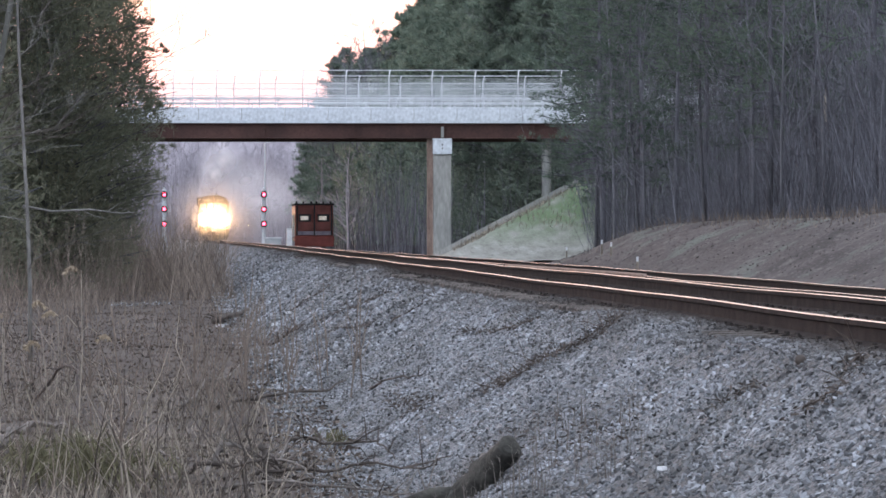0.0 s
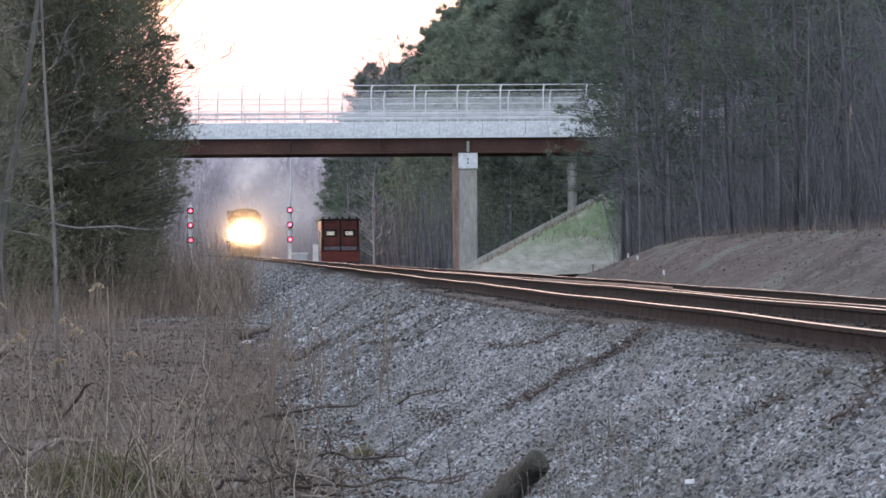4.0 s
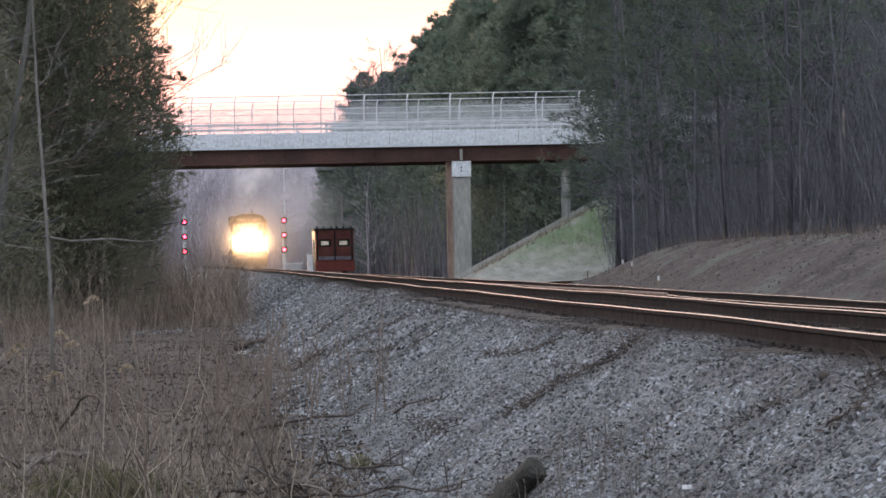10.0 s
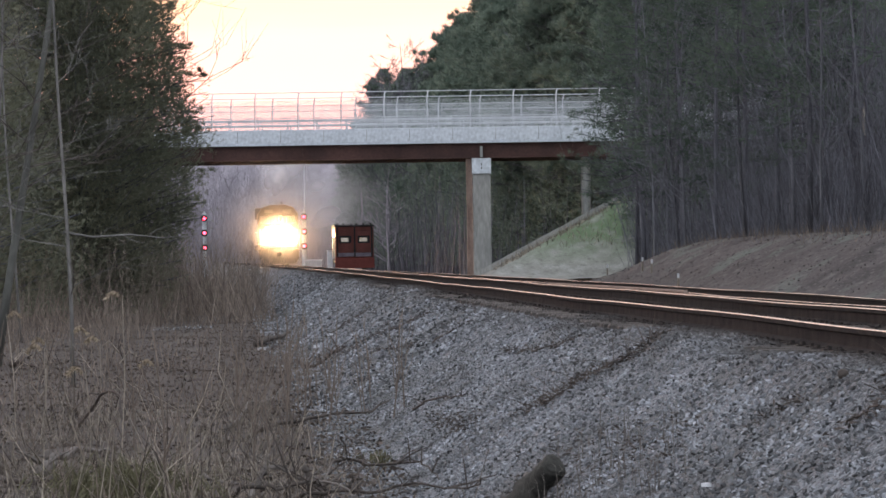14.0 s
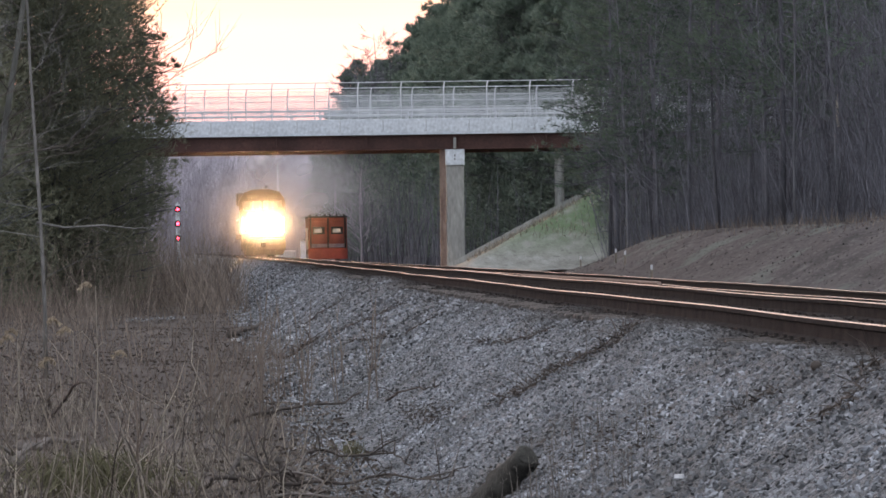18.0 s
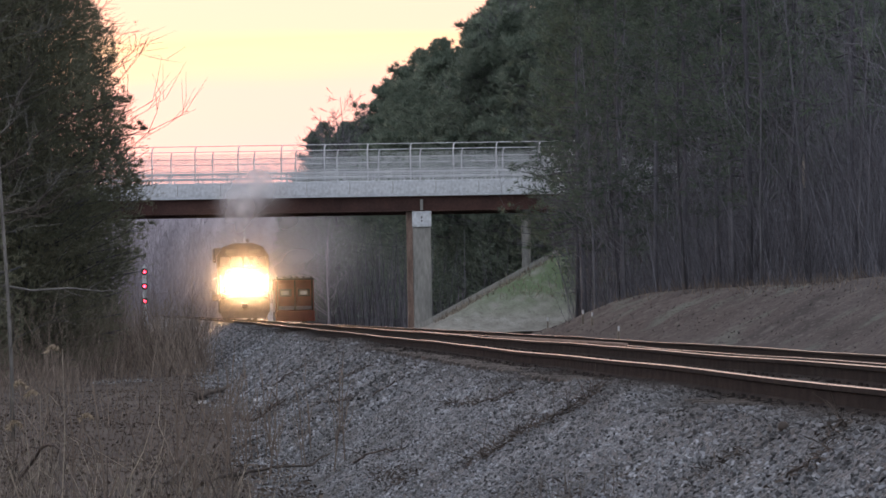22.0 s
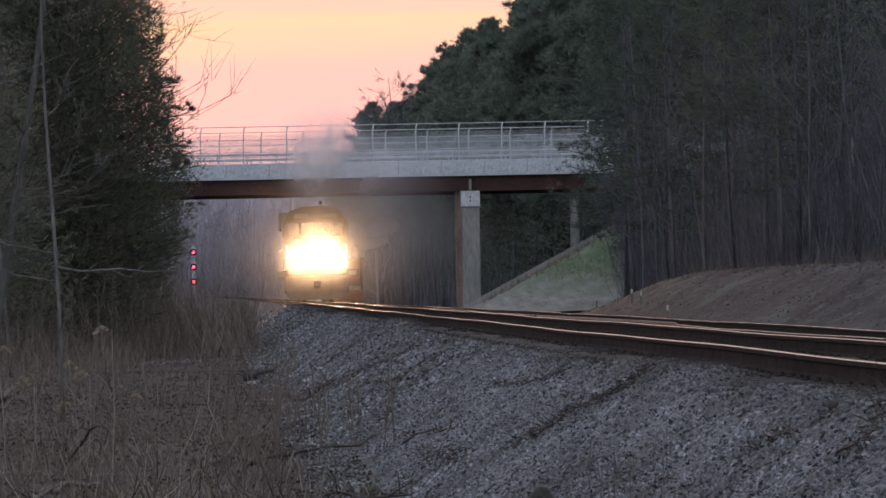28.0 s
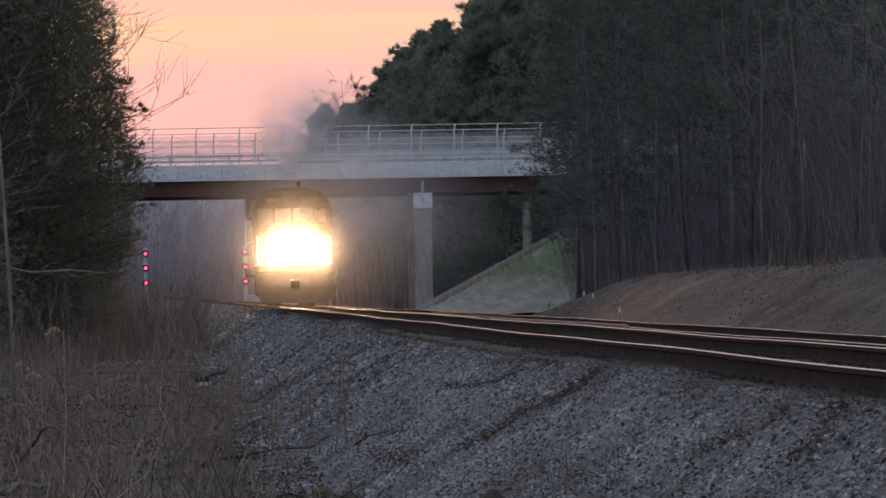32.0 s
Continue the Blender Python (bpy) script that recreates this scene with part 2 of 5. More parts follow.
M_DARKWOOD = mat("dark_dead_branch", (0.045, 0.036, 0.032), (0.10, 0.082, 0.072), scale=3, fine=20)
M_BAND = mat("grimy_pale_band", (0.20, 0.17, 0.21), (0.30, 0.27, 0.31), scale=3, fine=20)
M_STUMP = mat("mossy_grey_stump", (0.026, 0.025, 0.022), (0.070, 0.066, 0.058), scale=5, fine=30, bump=0.8, c3=(0.085, 0.085, 0.06))
M_WOOD = mat("grey_deadwood", (0.09, 0.078, 0.07), (0.20, 0.175, 0.16), scale=3, fine=20, stretch=(1, 1, 1))
M_REDPAINT = mat("dark_red_paint", (0.155, 0.045, 0.038), (0.24, 0.072, 0.058), rough=0.5, scale=1.2, fine=20, bump=0.05)
M_REDLOW = mat("brighter_red_paint", (0.20, 0.045, 0.036), (0.28, 0.065, 0.052), rough=0.5, scale=1.2, fine=20, bump=0.05)
M_DARK = mat("dark_steel", (0.018, 0.017, 0.018), (0.04, 0.038, 0.038), rough=0.6, scale=2, fine=20, bump=0.1)
M_LOCO = mat("dark_loco_paint", (0.018, 0.018, 0.022), (0.034, 0.033, 0.037), rough=0.45, scale=1, fine=14, bump=0.05)
M_LOCOTOP = mat("grimy_roof", (0.05, 0.05, 0.052), (0.09, 0.085, 0.085), rough=0.7, scale=1, fine=14, bump=0.1)
M_WHITE = mat("white_paint", (0.55, 0.56, 0.58), (0.7, 0.7, 0.72), rough=0.5, scale=1.5, fine=20, bump=0.05)
M_GREYCAB = mat("grey_cabinet_paint", (0.38, 0.40, 0.42), (0.50, 0.52, 0.54), rough=0.5, scale=1.5, fine=20, bump=0.05)
M_GLASS = mat("dark_cab_glass", (0.01, 0.012, 0.015), (0.02, 0.022, 0.026), rough=0.08, scale=1, fine=9, bump=0, spec=0.6)
# warm pale base colour puts an evening-sky glint on the glass
M_GLINTGLASS = mat("glint_tinted_glass", (0.5, 0.42, 0.33), (0.62, 0.55, 0.45), rough=0.12, scale=2, fine=9, bump=0, metal=0.7)
M_HEAD = mat("headlight_glow", (1, 0.9, 0.7), (1, 0.92, 0.75), bump=0, glow=(1.0, 0.60, 0.31, 5500.0))
M_CARPAINT = mat("dark_car_paint", (0.035, 0.037, 0.042), (0.06, 0.062, 0.068), rough=0.3, scale=1.5, fine=30, bump=0.0, spec=0.6)
M_TAIL = mat("red_tail_light_glow", (0.6, 0.03, 0.04), (0.7, 0.04, 0.05), bump=0, glow=(1.0, 0.06, 0.09, 4.0))
M_REDLENS = mat("red_signal_glow", (0.6, 0.02, 0.04), (0.7, 0.03, 0.05), bump=0, glow=(1.0, 0.05, 0.10, 9.0))


def let_light_through(m, share):
    """Thin leaves and needles pass part of the light on."""
    n, l = m.node_tree.nodes, m.node_tree.links
    b, out = n["Principled BSDF"], n["Material Output"]
    tr, mix = n.new("ShaderNodeBsdfTranslucent"), n.new("ShaderNodeMixShader")
    l.new(b.inputs["Base Color"].links[0].from_socket, tr.inputs["Color"])
    mix.inputs[0].default_value = share
    l.new(b.outputs[0], mix.inputs[1])
    l.new(tr.outputs[0], mix.inputs[2])
    l.new(mix.outputs[0], out.inputs["Surface"])


for m_, share_ in ((M_NEEDLE, 0.45), (M_NEEDLEFAR, 0.5), (M_CEDAR, 0.5), (M_GRASS, 0.3)):
    let_light_through(m_, share_)


# ---- mesh tools ----
class Geo:
    """Collects vertices and faces of one mesh."""

    def __init__(self):
        self.v, self.f = [], []

    def box(self, x0, x1, y0, y1, z0, z1, c=0.0):
        """A box, its upright and level edges cut by c."""
        if c <= 0:
            b = len(self.v)
            self.v += [(x0, y0, z0), (x1, y0, z0), (x1, y1, z0), (x0, y1, z0), (x0, y0, z1), (x1, y0, z1), (x1, y1, z1), (x0, y1, z1)]
            self.f += [tuple(b + i for i in q) for q in ((3, 2, 1, 0), (4, 5, 6, 7), (0, 1, 5, 4), (1, 2, 6, 5), (2, 3, 7, 6), (3, 0, 4, 7))]
            return self
        rings = []
        for z, k in ((z0, c), (z0 + c, 0), (z1 - c, 0), (z1, c)):
            b = len(self.v)
            xa, xb, ya, yb = x0 + k, x1 - k, y0 + k, y1 - k
            self.v += [(xa + c, ya, z), (xb - c, ya, z), (xb, ya + c, z), (xb, yb - c, z), (xb - c, yb, z), (xa + c, yb, z), (xa, yb - c, z), (xa, ya + c, z)]
            rings.append(b)
        for a, b in zip(rings, rings[1:]):
            self.f += [(a + i, a + (i + 1) % 8, b + (i + 1) % 8, b + i) for i in range(8)]
        self.f += [tuple(rings[0] + i for i in range(7, -1, -1)), tuple(rings[-1] + i for i in range(8))]
        return self

    def tube(self, pts, radii, n=6, cap=True):
        """A tube along points with a radius at each."""
        first = len(self.v)
        pts = [Vector(p) for p in pts]
        for i, p in enumerate(pts):
            d = (pts[min(i + 1, len(pts) - 1)] - pts[max(i - 1, 0)])
            d = d.normalized() if d.length > 1e-9 else Vector((0, 0, 1))
            u = d.cross(Vector((0, 1, 0) if abs(d.y) < 0.9 else (1, 0, 0))).normalized()
            w = d.cross(u)
            for k in range(n):
                a = 2 * math.pi * k / n
                q = p + (u * math.cos(a) + w * math.sin(a)) * radii[i]
                self.v.append((q.x, q.y, q.z))
        for i in range(len(pts) - 1):
            a, b = first + i * n, first + (i + 1) * n
            self.f += [(a + k, a + (k + 1) % n, b + (k + 1) % n, b + k) for k in range(n)]
        if cap:
            e = first + (len(pts) - 1) * n
            self.f += [tuple(first + k for k in range(n - 1, -1, -1)), tuple(e + k for k in range(n))]
        return self

    def sweep(self, profile, pts, sides=None, closed=True):
        """A profile of (across, up) carried along points, across taken level."""
        first, n = len(self.v), len(profile)
        for i, p in enumerate(pts):
            a, b = pts[max(i - 1, 0)], pts[min(i + 1, len(pts) - 1)]
            dx, dy = b[0] - a[0], b[1] - a[1]
            ln = math.hypot(dx, dy)
            nx, ny = dy / ln, -dx / ln
            self.v += [(p[0] + nx * s, p[1] + ny * s, p[2] + u) for s, u in profile]
        for i in range(len(pts) - 1):
            a, b = first + i * n, first + (i + 1) * n
            for k in range(n if closed else n - 1):
                self.f.append((a + k, a + (k + 1) % n, b + (k + 1) % n, b + k))
        if closed:
            e = first + (len(pts) - 1) * n
            self.f += [tuple(first + k for k in range(n - 1, -1, -1)), tuple(e + k for k in range(n))]
        return self

    def loft(self, rings):
        """Skin over rings of equal count, closed at both ends."""
        n, first = len(rings[0]), len(self.v)
        for r in rings:
            self.v += [tuple(p) for p in r]
        for i in range(len(rings) - 1):
            a, b = first + i * n, first + (i + 1) * n
            self.f += [(a + k, a + (k + 1) % n, b + (k + 1) % n, b + k) for k in range(n)]
        e = first + (len(rings) - 1) * n
        self.f += [tuple(first + k for k in range(n - 1, -1, -1)), tuple(e + k for k in range(n))]
        return self

    def disc(self, c, r, depth, axis="y", n=16, r2=None):
        """A short round drum, its axis along y (towards -y) or x or z."""
        d = {"y": (0, -1, 0), "x": (1, 0, 0), "z": (0, 0, 1)}[axis]
        c = Vector(c)
        return self.tube([c, c + Vector(d) * depth], [r, r if r2 is None else r2], n)

    def mesh(self, name, material, smooth=False):
        me = bpy.data.meshes.new(name)
        me.from_pydata(self.v, [], self.f)
        me.validate()
        fix = bmesh.new()
        if len(self.f) < 20000 and smooth != "leaf":
            fix.from_mesh(me)
            bmesh.ops.recalc_face_normals(fix, faces=fix.faces)
            fix.to_mesh(me)
        fix.free()
        for m in (material if isinstance(material, (list, tuple)) else [material]):
            me.materials.append(m)
        if smooth is True:
            me.polygons.foreach_set("use_smooth", [True] * len(me.polygons))
        me.update()
        return me


def part(name, geo, material, parent=None, label="", smooth=False):
    """One mesh object under a thing or a part."""
    me = geo if isinstance(geo, bpy.types.Mesh) else geo.mesh(name, material, smooth)
    ob = new(name, me)
    if parent is not None:
        ob.parent = parent
    if label:
        tagged(ob, label)
    return ob


def thing(name, label, category, group="", kind="", at=None):
    ob = tagged(new(name), label, category, group, kind)
    if at is not None:
        ob.matrix_world = at
    return ob


def solid(name, geo, material, label, category, group="", kind="", smooth=False):
    """A thing or a piece of the setting that is one mesh."""
    return tagged(part(name, geo, material, smooth=smooth), label, category, group, kind)


def wob(x, y, s, seed=0.0):
    return noise.noise((x * s, y * s, seed))


# ---- plan ----
# x across the tracks, y along them away from the camera, z from the main track's rail head
MAIN, SIDE, GAUGE = 5.25, 9.75, 1.505
SIDE_Z = -0.24


def bend(y):
    """How far the line has swung to its left at y."""
    return 0.0 if y < 255 else -0.0060 * (y - 255) - 0.000008 * (y - 255) ** 2


def main_x(y):
    return MAIN + bend(y)


def side_x(y):
    k = min(max((y - 350) / 90, 0), 1)
    return SIDE + bend(y) - (SIDE - MAIN) * k * k * (3 - 2 * k)


def dip(y, seed):
    """Slow unevenness of the track's level."""
    return 0.007 * math.sin(y * 0.19 + seed) + 0.003 * math.sin(y * 0.53 + 2.1 * seed) + 0.005 * wob(y, seed, 0.13)


def smooth(a, b, v):
    k = min(max((v - a) / (b - a), 0), 1)
    return k * k * (3 - 2 * k)


def heaped(y):
    """1 where the ballast is heaped over the tie ends, 0 where it has slid from them."""
    return sum(smooth(a - 0.9, a + 0.9, y) * (1 - smooth(b - 0.9, b + 0.9, y)) for a, b in ((-40, 31.6), (34.4, 39.6), (84, 96), (118, 131), (150, 600)))


def ground_z(x, y):
    u = x - bend(y)
    z = -1.45 + 0.12 * wob(u, y * 0.4, 0.25)
    z += 0.5 * smooth(-6, -14, u)
    k = min(max((u - 1.75) / 1.85, 0), 1)
    top = -0.205 + 0.075 * wob(u * 0.5, y, 0.21, 12) + 0.03 * wob(u, y, 1.1, 13) - 0.035 * smooth(3.95, 4.35, u) + 0.02 - 0.24 * smooth(7.0, 8.4, u)
    heap = heaped(y)
    top += 0.05 * heap * smooth(3.3, 3.7, u) * (1 - smooth(4.2, 4.45, u)) - 0.065 * (1 - heap) * smooth(3.45, 3.75, u) * (1 - smooth(4.0, 4.2, u))
    z = z + (top - z) * (k if k < 1 else 1.0)
    if u > 11.6:
        ditch = -0.47 - 0.75 * smooth(11.6, 13.6, u)
        end = 1 - smooth(178, 236, y)
        bank = 2.3 * smooth(14.2, 20.5, u) * end * (1 + 0.10 * wob(u, y, 0.05, 3)) + 0.16 * end * smooth(14, 17, u) * wob(u, y, 0.3, 7)
        z = ditch + bank + 0.5 * smooth(30, 60, u)
    z += 0.05 * wob(u, y, 0.9, 5) * (1 if (u < 1.5 or u > 13) else 0.25)
    return z


def build_ground():
    """One sheet, fine where the camera passes it closest."""
    def steps(*spans):
        out = []
        for a, b, d in spans:
            n = max(1, round((b - a) / d))
            out += [a + (b - a) * i / n for i in range(n)]
        return out + [spans[-1][1]]
    xs = steps((-1500, -120, 230), (-120, -30, 15), (-30, -8, 2), (-8, 0, 0.5), (0, 4.4, 0.12), (4.4, 11.4, 0.6), (11.4, 24, 0.5), (24, 60, 3), (60, 160, 20), (160, 1500, 250))
    ys = steps((-300, 0, 60), (0, 24, 0.8), (24, 70, 0.35), (70, 130, 0.8), (130, 260, 2.0), (260, 460, 5), (460, 900, 40), (900, 4200, 300))
    g = Geo()
    for y in ys:
        for x in xs:
            xx = x + bend(min(y, 700)) * (1 if abs(x) < 200 else 0)
            g.v.append((xx, y, ground_z(xx, min(y, 700))))
    nx = len(xs)
    for j in range(len(ys) - 1):
        for i in range(nx - 1):
            a = j * nx + i
            g.f.append((a, a + 1, a + nx + 1, a + nx))
    me = bpy.data.meshes.new("ground")
    me.from_pydata(g.v, [], g.f)
    for m in (M_EARTH, M_BALLAST, M_BANK):
        me.materials.append(m)
    pick = []
    for p in me.polygons:
        c = p.center
        u = c.x - bend(min(c.y, 700))
        edge = 1.35 + 0.5 * wob(c.x, c.y, 0.5, 9) + 0.25 * wob(c.x, c.y, 1.7, 4)
        pick.append(1 if edge < u < 12.2 else (2 if 12.2 <= u < 23 and c.y < 260 else 0))
    me.polygons.foreach_set("material_index", pick)
    me.polygons.foreach_set("use_smooth", [True] * len(pick))
    return tagged(new("ground", me), "winter ground of dead grass, grey ballast and bare dirt banks", "ground", kind="structure")


build_ground()


def build_far_ridge():
    """A low wooded rise that closes the view where the line bends away."""
    g = Geo()
    n = 150
    for i in range(n + 1):
        x = -180 + 300 * i / n
        top = 24.0 + 1.6 * wob(x, 0, 0.05, 2) + 1.4 * wob(x, 3, 0.35, 4)
        for k, (dy, z) in enumerate(((-8, -3), (-5, 8 + wob(x, 1, 0.4)), (-2, 17 + 2 * wob(x, 2, 0.5)), (0, top), (14, top - 2), (40, -3))):
            g.v.append((x, 1060 + dy + 3 * wob(x, k, 0.3), z))
    for i in range(n):
        for k in range(5):
            a = i * 6 + k
            g.f.append((a, a + 6, a + 7, a + 1))
    solid("far_ridge", g, M_FARWOOD, "wooded ridge far behind the bridge, haze put into its colour", "hill", kind="structure", smooth=True)


build_far_ridge()

# ---- the two tracks ----
RAIL_SIDE = [(-0.070, -0.171), (0.070, -0.171), (0.070, -0.160), (0.012, -0.135), (0.009, -0.050), (0.036, -0.038), (0.036, -0.005), (-0.036, -0.005), (-0.036, -0.038), (-0.009, -0.050), (-0.012, -0.135), (-0.070, -0.160)]
RAIL_HEAD = [(-0.027, -0.005), (0.027, -0.005), (0.021, 0.0), (-0.021, 0.0)]


def ystops(y0, y1):
    out, y = [], y0
    while y < y1:
        out.append(y)
        y += 0.7 if y < 160 else (2.0 if y < 300 else 6.0)
    return out + [y1]


def build_track(name, centre, level, y0, y1, seed, label):
    track = thing(name, label, "railway track", kind="structure")
    for side in (-1, 1):
        pts = [(centre(y) + side * GAUGE / 2 + 0.006 * math.sin(y * 0.4 + side + seed), y, level(y) + dip(y, seed + side)) for y in ystops(y0, y1)]
        rail = part("rail", Geo().sweep(RAIL_SIDE, pts), M_RAIL, track, "rust-brown steel rail")
        part("rail_head", Geo().sweep(RAIL_HEAD, pts), M_RAILTOP, rail, "rail head polished by wheels")
    return track


main_track = build_track("main_track", main_x, lambda y: 0.0, -30, 900, 1.0, "main railway track of polished rails on wooden ties")
side_track = build_track("siding_track", side_x, lambda y: SIDE_Z - 0.10 * smooth(120, 300, y), -30, 440, 4.0, "lower siding track with rusty rails")


# ---- road bridge ----
BR_Y, BR_SKEW = 300.0, 2.0
BRIDGE = Matrix.Translation((17.55, BR_Y, 0.0)) @ pose(0, 0, 0, 0, 0, -BR_SKEW)


def build_bridge():
    """Local x runs along the deck, local y across it; the pier stands at x = 0."""
    br = thing("road_bridge", "pale concrete road bridge on rust-brown girders with a tall fence", "bridge", at=BRIDGE)
    x0, x1, low, top = -62.0, 34.0, 7.0, 8.02
    width = 11.5
    prof = [(-0.22, 0.0), (0.22, 0.0), (0.22, 0.04), (0.02, 0.06), (0.02, 0.96), (0.22, 0.98), (0.22, 1.02), (-0.22, 1.02), (-0.22, 0.98), (-0.02, 0.96), (-0.02, 0.06), (-0.22, 0.04)]
    for k in range(5):
        y = 0.35 + k * (width - 0.7) / 4
        part("girder", Geo().sweep(prof, [(x0, y, low), (x1, y, low)]), M_GIRDER, br, "rust-brown weathering-steel girder")
    stiff = Geo().box(-0.05, 0.05, 0.06, 0.33, low + 0.06, low + 0.96).mesh("stiffener", M_GIRDER)
    for i in range(-10, 6):
        part("stiffener", stiff, None, br).location = (i * 6.0 + 0.1, 0, 0)
    part("deck_slab", Geo().box(x0, x1, 0.0, width, top, top + 0.22), M_CONC, br, "concrete deck slab")
    panel = Geo().box(0.014, 2.848, -0.02, 0.26, 0, 0.9, 0.012).mesh("parapet_panel", M_CONC)
    for row, yy in ((0, 0.0), (1, width - 0.24)):
        x = x0
        while x < x1 - 2.8:
            part("parapet_panel", panel, None, br).location = (x, yy, top + 0.14)
            x += 2.862
        part("parapet_core", Geo().box(x0, x - 0.05, yy + 0.05, yy + 0.19, top + 0.22, top + 0.98), M_PIER, br, "grey concrete core behind the panels")
    # low pedestrian rails on the parapet, with short posts
    lowpost = Geo().box(-0.05, 0.05, -0.05, 0.05, 0, 0.66, 0.012).mesh("rail_post", M_GALV)
    tall = Geo()
    pts = [(0, 0, 0), (0, 0, 1.9), (0.015, 0.05, 2.12), (0.05, 0.17, 2.34), (0.10, 0.33, 2.48)]
    tall.tube(pts, [0.045] * 5, 6)
    tall_me = tall.mesh("fence_post", M_GALV)
    for row, yy, flip in ((0, 0.11, 1), (1, width - 0.11, -1)):
        base = top + 1.04
        x = x0 + 0.4
        while x < x1:
            part("rail_post", lowpost, None, br).location = (x, yy + 0.05 * flip, base)
            x += 1.95
        for z, r in ((0.28, 0.06), (0.60, 0.085)):
            part("parapet_rail", Geo().box(x0, x1, yy - 0.02, yy + 0.1, base + z - r, base + z + r, 0.015), M_GALV, br, "galvanised steel rail")
        x = x0 + 1.2
        while x < x1:
            o = part("fence_post", tall_me, None, br)
            o.location = (x + (0.9 if row else 0), yy, base)
            o.scale = (1, flip, 1)
            x += 2.862
        wire = Geo()
        n, step, hh = int((x1 - x0) / 0.085), 0.085, 1.95
        for k in range(n):
            xa = x0 + k * step
            for sg in (-1, 1):
                xb = xa + sg * hh
                b = len(wire.v)
                r = 0.0068
                wire.v += [(xa - r, yy, base), (xa + r, yy, base), (xa, yy + 0.006, base), (xb - r, yy, base + hh), (xb + r, yy, base + hh), (xb, yy + 0.006, base + hh)]
                wire.f += [(b, b + 1, b + 4, b + 3), (b + 1, b + 2, b + 5, b + 4), (b + 2, b, b + 3, b + 5)]
        tagged(part("chain_link", wire, M_MESH, br, "fine galvanised wire mesh", smooth="leaf"), kind="stuff")
        for z, yoff in ((0.78, 0.0), (1.60, 0.0), (2.48, 0.33)):
            part("fence_rail", Geo().tube([(x0, yy + flip * yoff, base + z), (x1, yy + flip * yoff, base + z)], [0.028, 0.028], 5), M_GALV, br)
    # pier: cap block on a column, and a rusty steel pile beside it
    pier = part("pier_column", Geo().box(-0.60, 0.60, 0.2, 7.2, -1.2, 6.98, 0.05), M_PIER, br, "grey concrete pier wall")
    part("pier_cap", Geo().box(-0.64, 0.64, 0.08, 1.2, 5.95, 7.0, 0.03), M_CONC, pier, "pale concrete block on the pier")
    for xa, xb, name in ((-1.02, -0.96, "pile_flange"), (-0.68, -0.62, "pile_flange"), (-0.96, -0.68, "pile_web")):
        part(name, Geo().box(xa, xb, *((0.62, 0.68) if name == "pile_web" else (0.45, 0.9)), -1.2, 7.0), M_PILE, pier, "rusty steel pile beside the pier")
    for z in (6.28, 6.52):
        part("painted_mark", Geo().box(-0.05, 0.03, 0.068, 0.082, z, z + 0.13), M_DARK, pier, "small dark mark on the block")
    part("bearing_plate", Geo().box(-0.09, 0.09, -0.06, 0.12, low + 0.05, low + 0.78, 0.01), M_PIER, br, "grey plate on the girder over the pier")
    part("far_pier", Geo().tube([(7.0, 1.6, 0), (7.0, 1.6, 7.0)], [0.32, 0.32], 10), M_PIER, br, "slender grey column high on the slope")
    part("abutment", Geo().box(13.0, 34.0, 0.3, width - 0.3, 0, 7.0), M_CONC, br, "concrete abutment")
    part("abutment", Geo().box(-62.0, -34.0, 0.3, width - 0.3, -1.5, 7.0), M_CONC, br, "concrete abutment")
    return br


build_bridge()


def build_fill():
    """Earth fill that climbs from the pier to the bridge's end, with a kerb along its edge."""
    g = Geo()
    rows, cols = 40, 46
    for j in range(rows + 1):
        y = -26 + j * 40 / rows
        for i in range(cols + 1):
            x = -2 + i * 36 / cols
            up = min(max((x + 0.5) * 0.52, 0), 7.4)
            front = 7.4 - max(0.0, -1.0 - y) * 0.42
            z = -1.0 + max(0.0, min(up, front)) + 0.16 * wob(x, y, 0.45, 2) + 0.10 * wob(x, y, 1.3, 8)
            g.v.append((x, y, z))
    n = cols + 1
    for j in range(rows):
        for i in range(cols):
            a = j * n + i
            g.f.append((a, a + 1, a + n + 1, a + n))
    ob = solid("earth_fill", g, M_FILL, "earth fill below the bridge end, seeded with thin green grass", "embankment", kind="structure", smooth=True)
    ob.matrix_world = BRIDGE
    kerb = solid("slope_kerb", Geo().sweep([(-0.9, -0.5), (0.16, -0.5), (0.16, 0.30), (0.04, 0.30), (0.04, 0.16), (-0.9, 0.16)], [(-0.6, -0.7, -0.95), (13.1, -0.7, 6.2)]), M_PIER, "concrete edge strip climbing the fill below the bridge", "kerb", kind="structure")
    kerb.matrix_world = BRIDGE


build_fill()


def build_approaches():
    """Road embankments that carry the road on past both ends of the bridge."""
    for x0, x1 in ((34.0, 150.0), (-150.0, -62.0)):
        ap = solid("road_embankment", Geo().loft([[(x, -9.0, -2.0), (x, 20.5, -2.0), (x, 11.5, 8.235), (x, 0.0, 8.235)] for x in (x0, x1)]), M_FILL, "grassy embankment that carries the road to the bridge", "embankment", kind="structure")
        ap.matrix_world = BRIDGE


build_approaches()


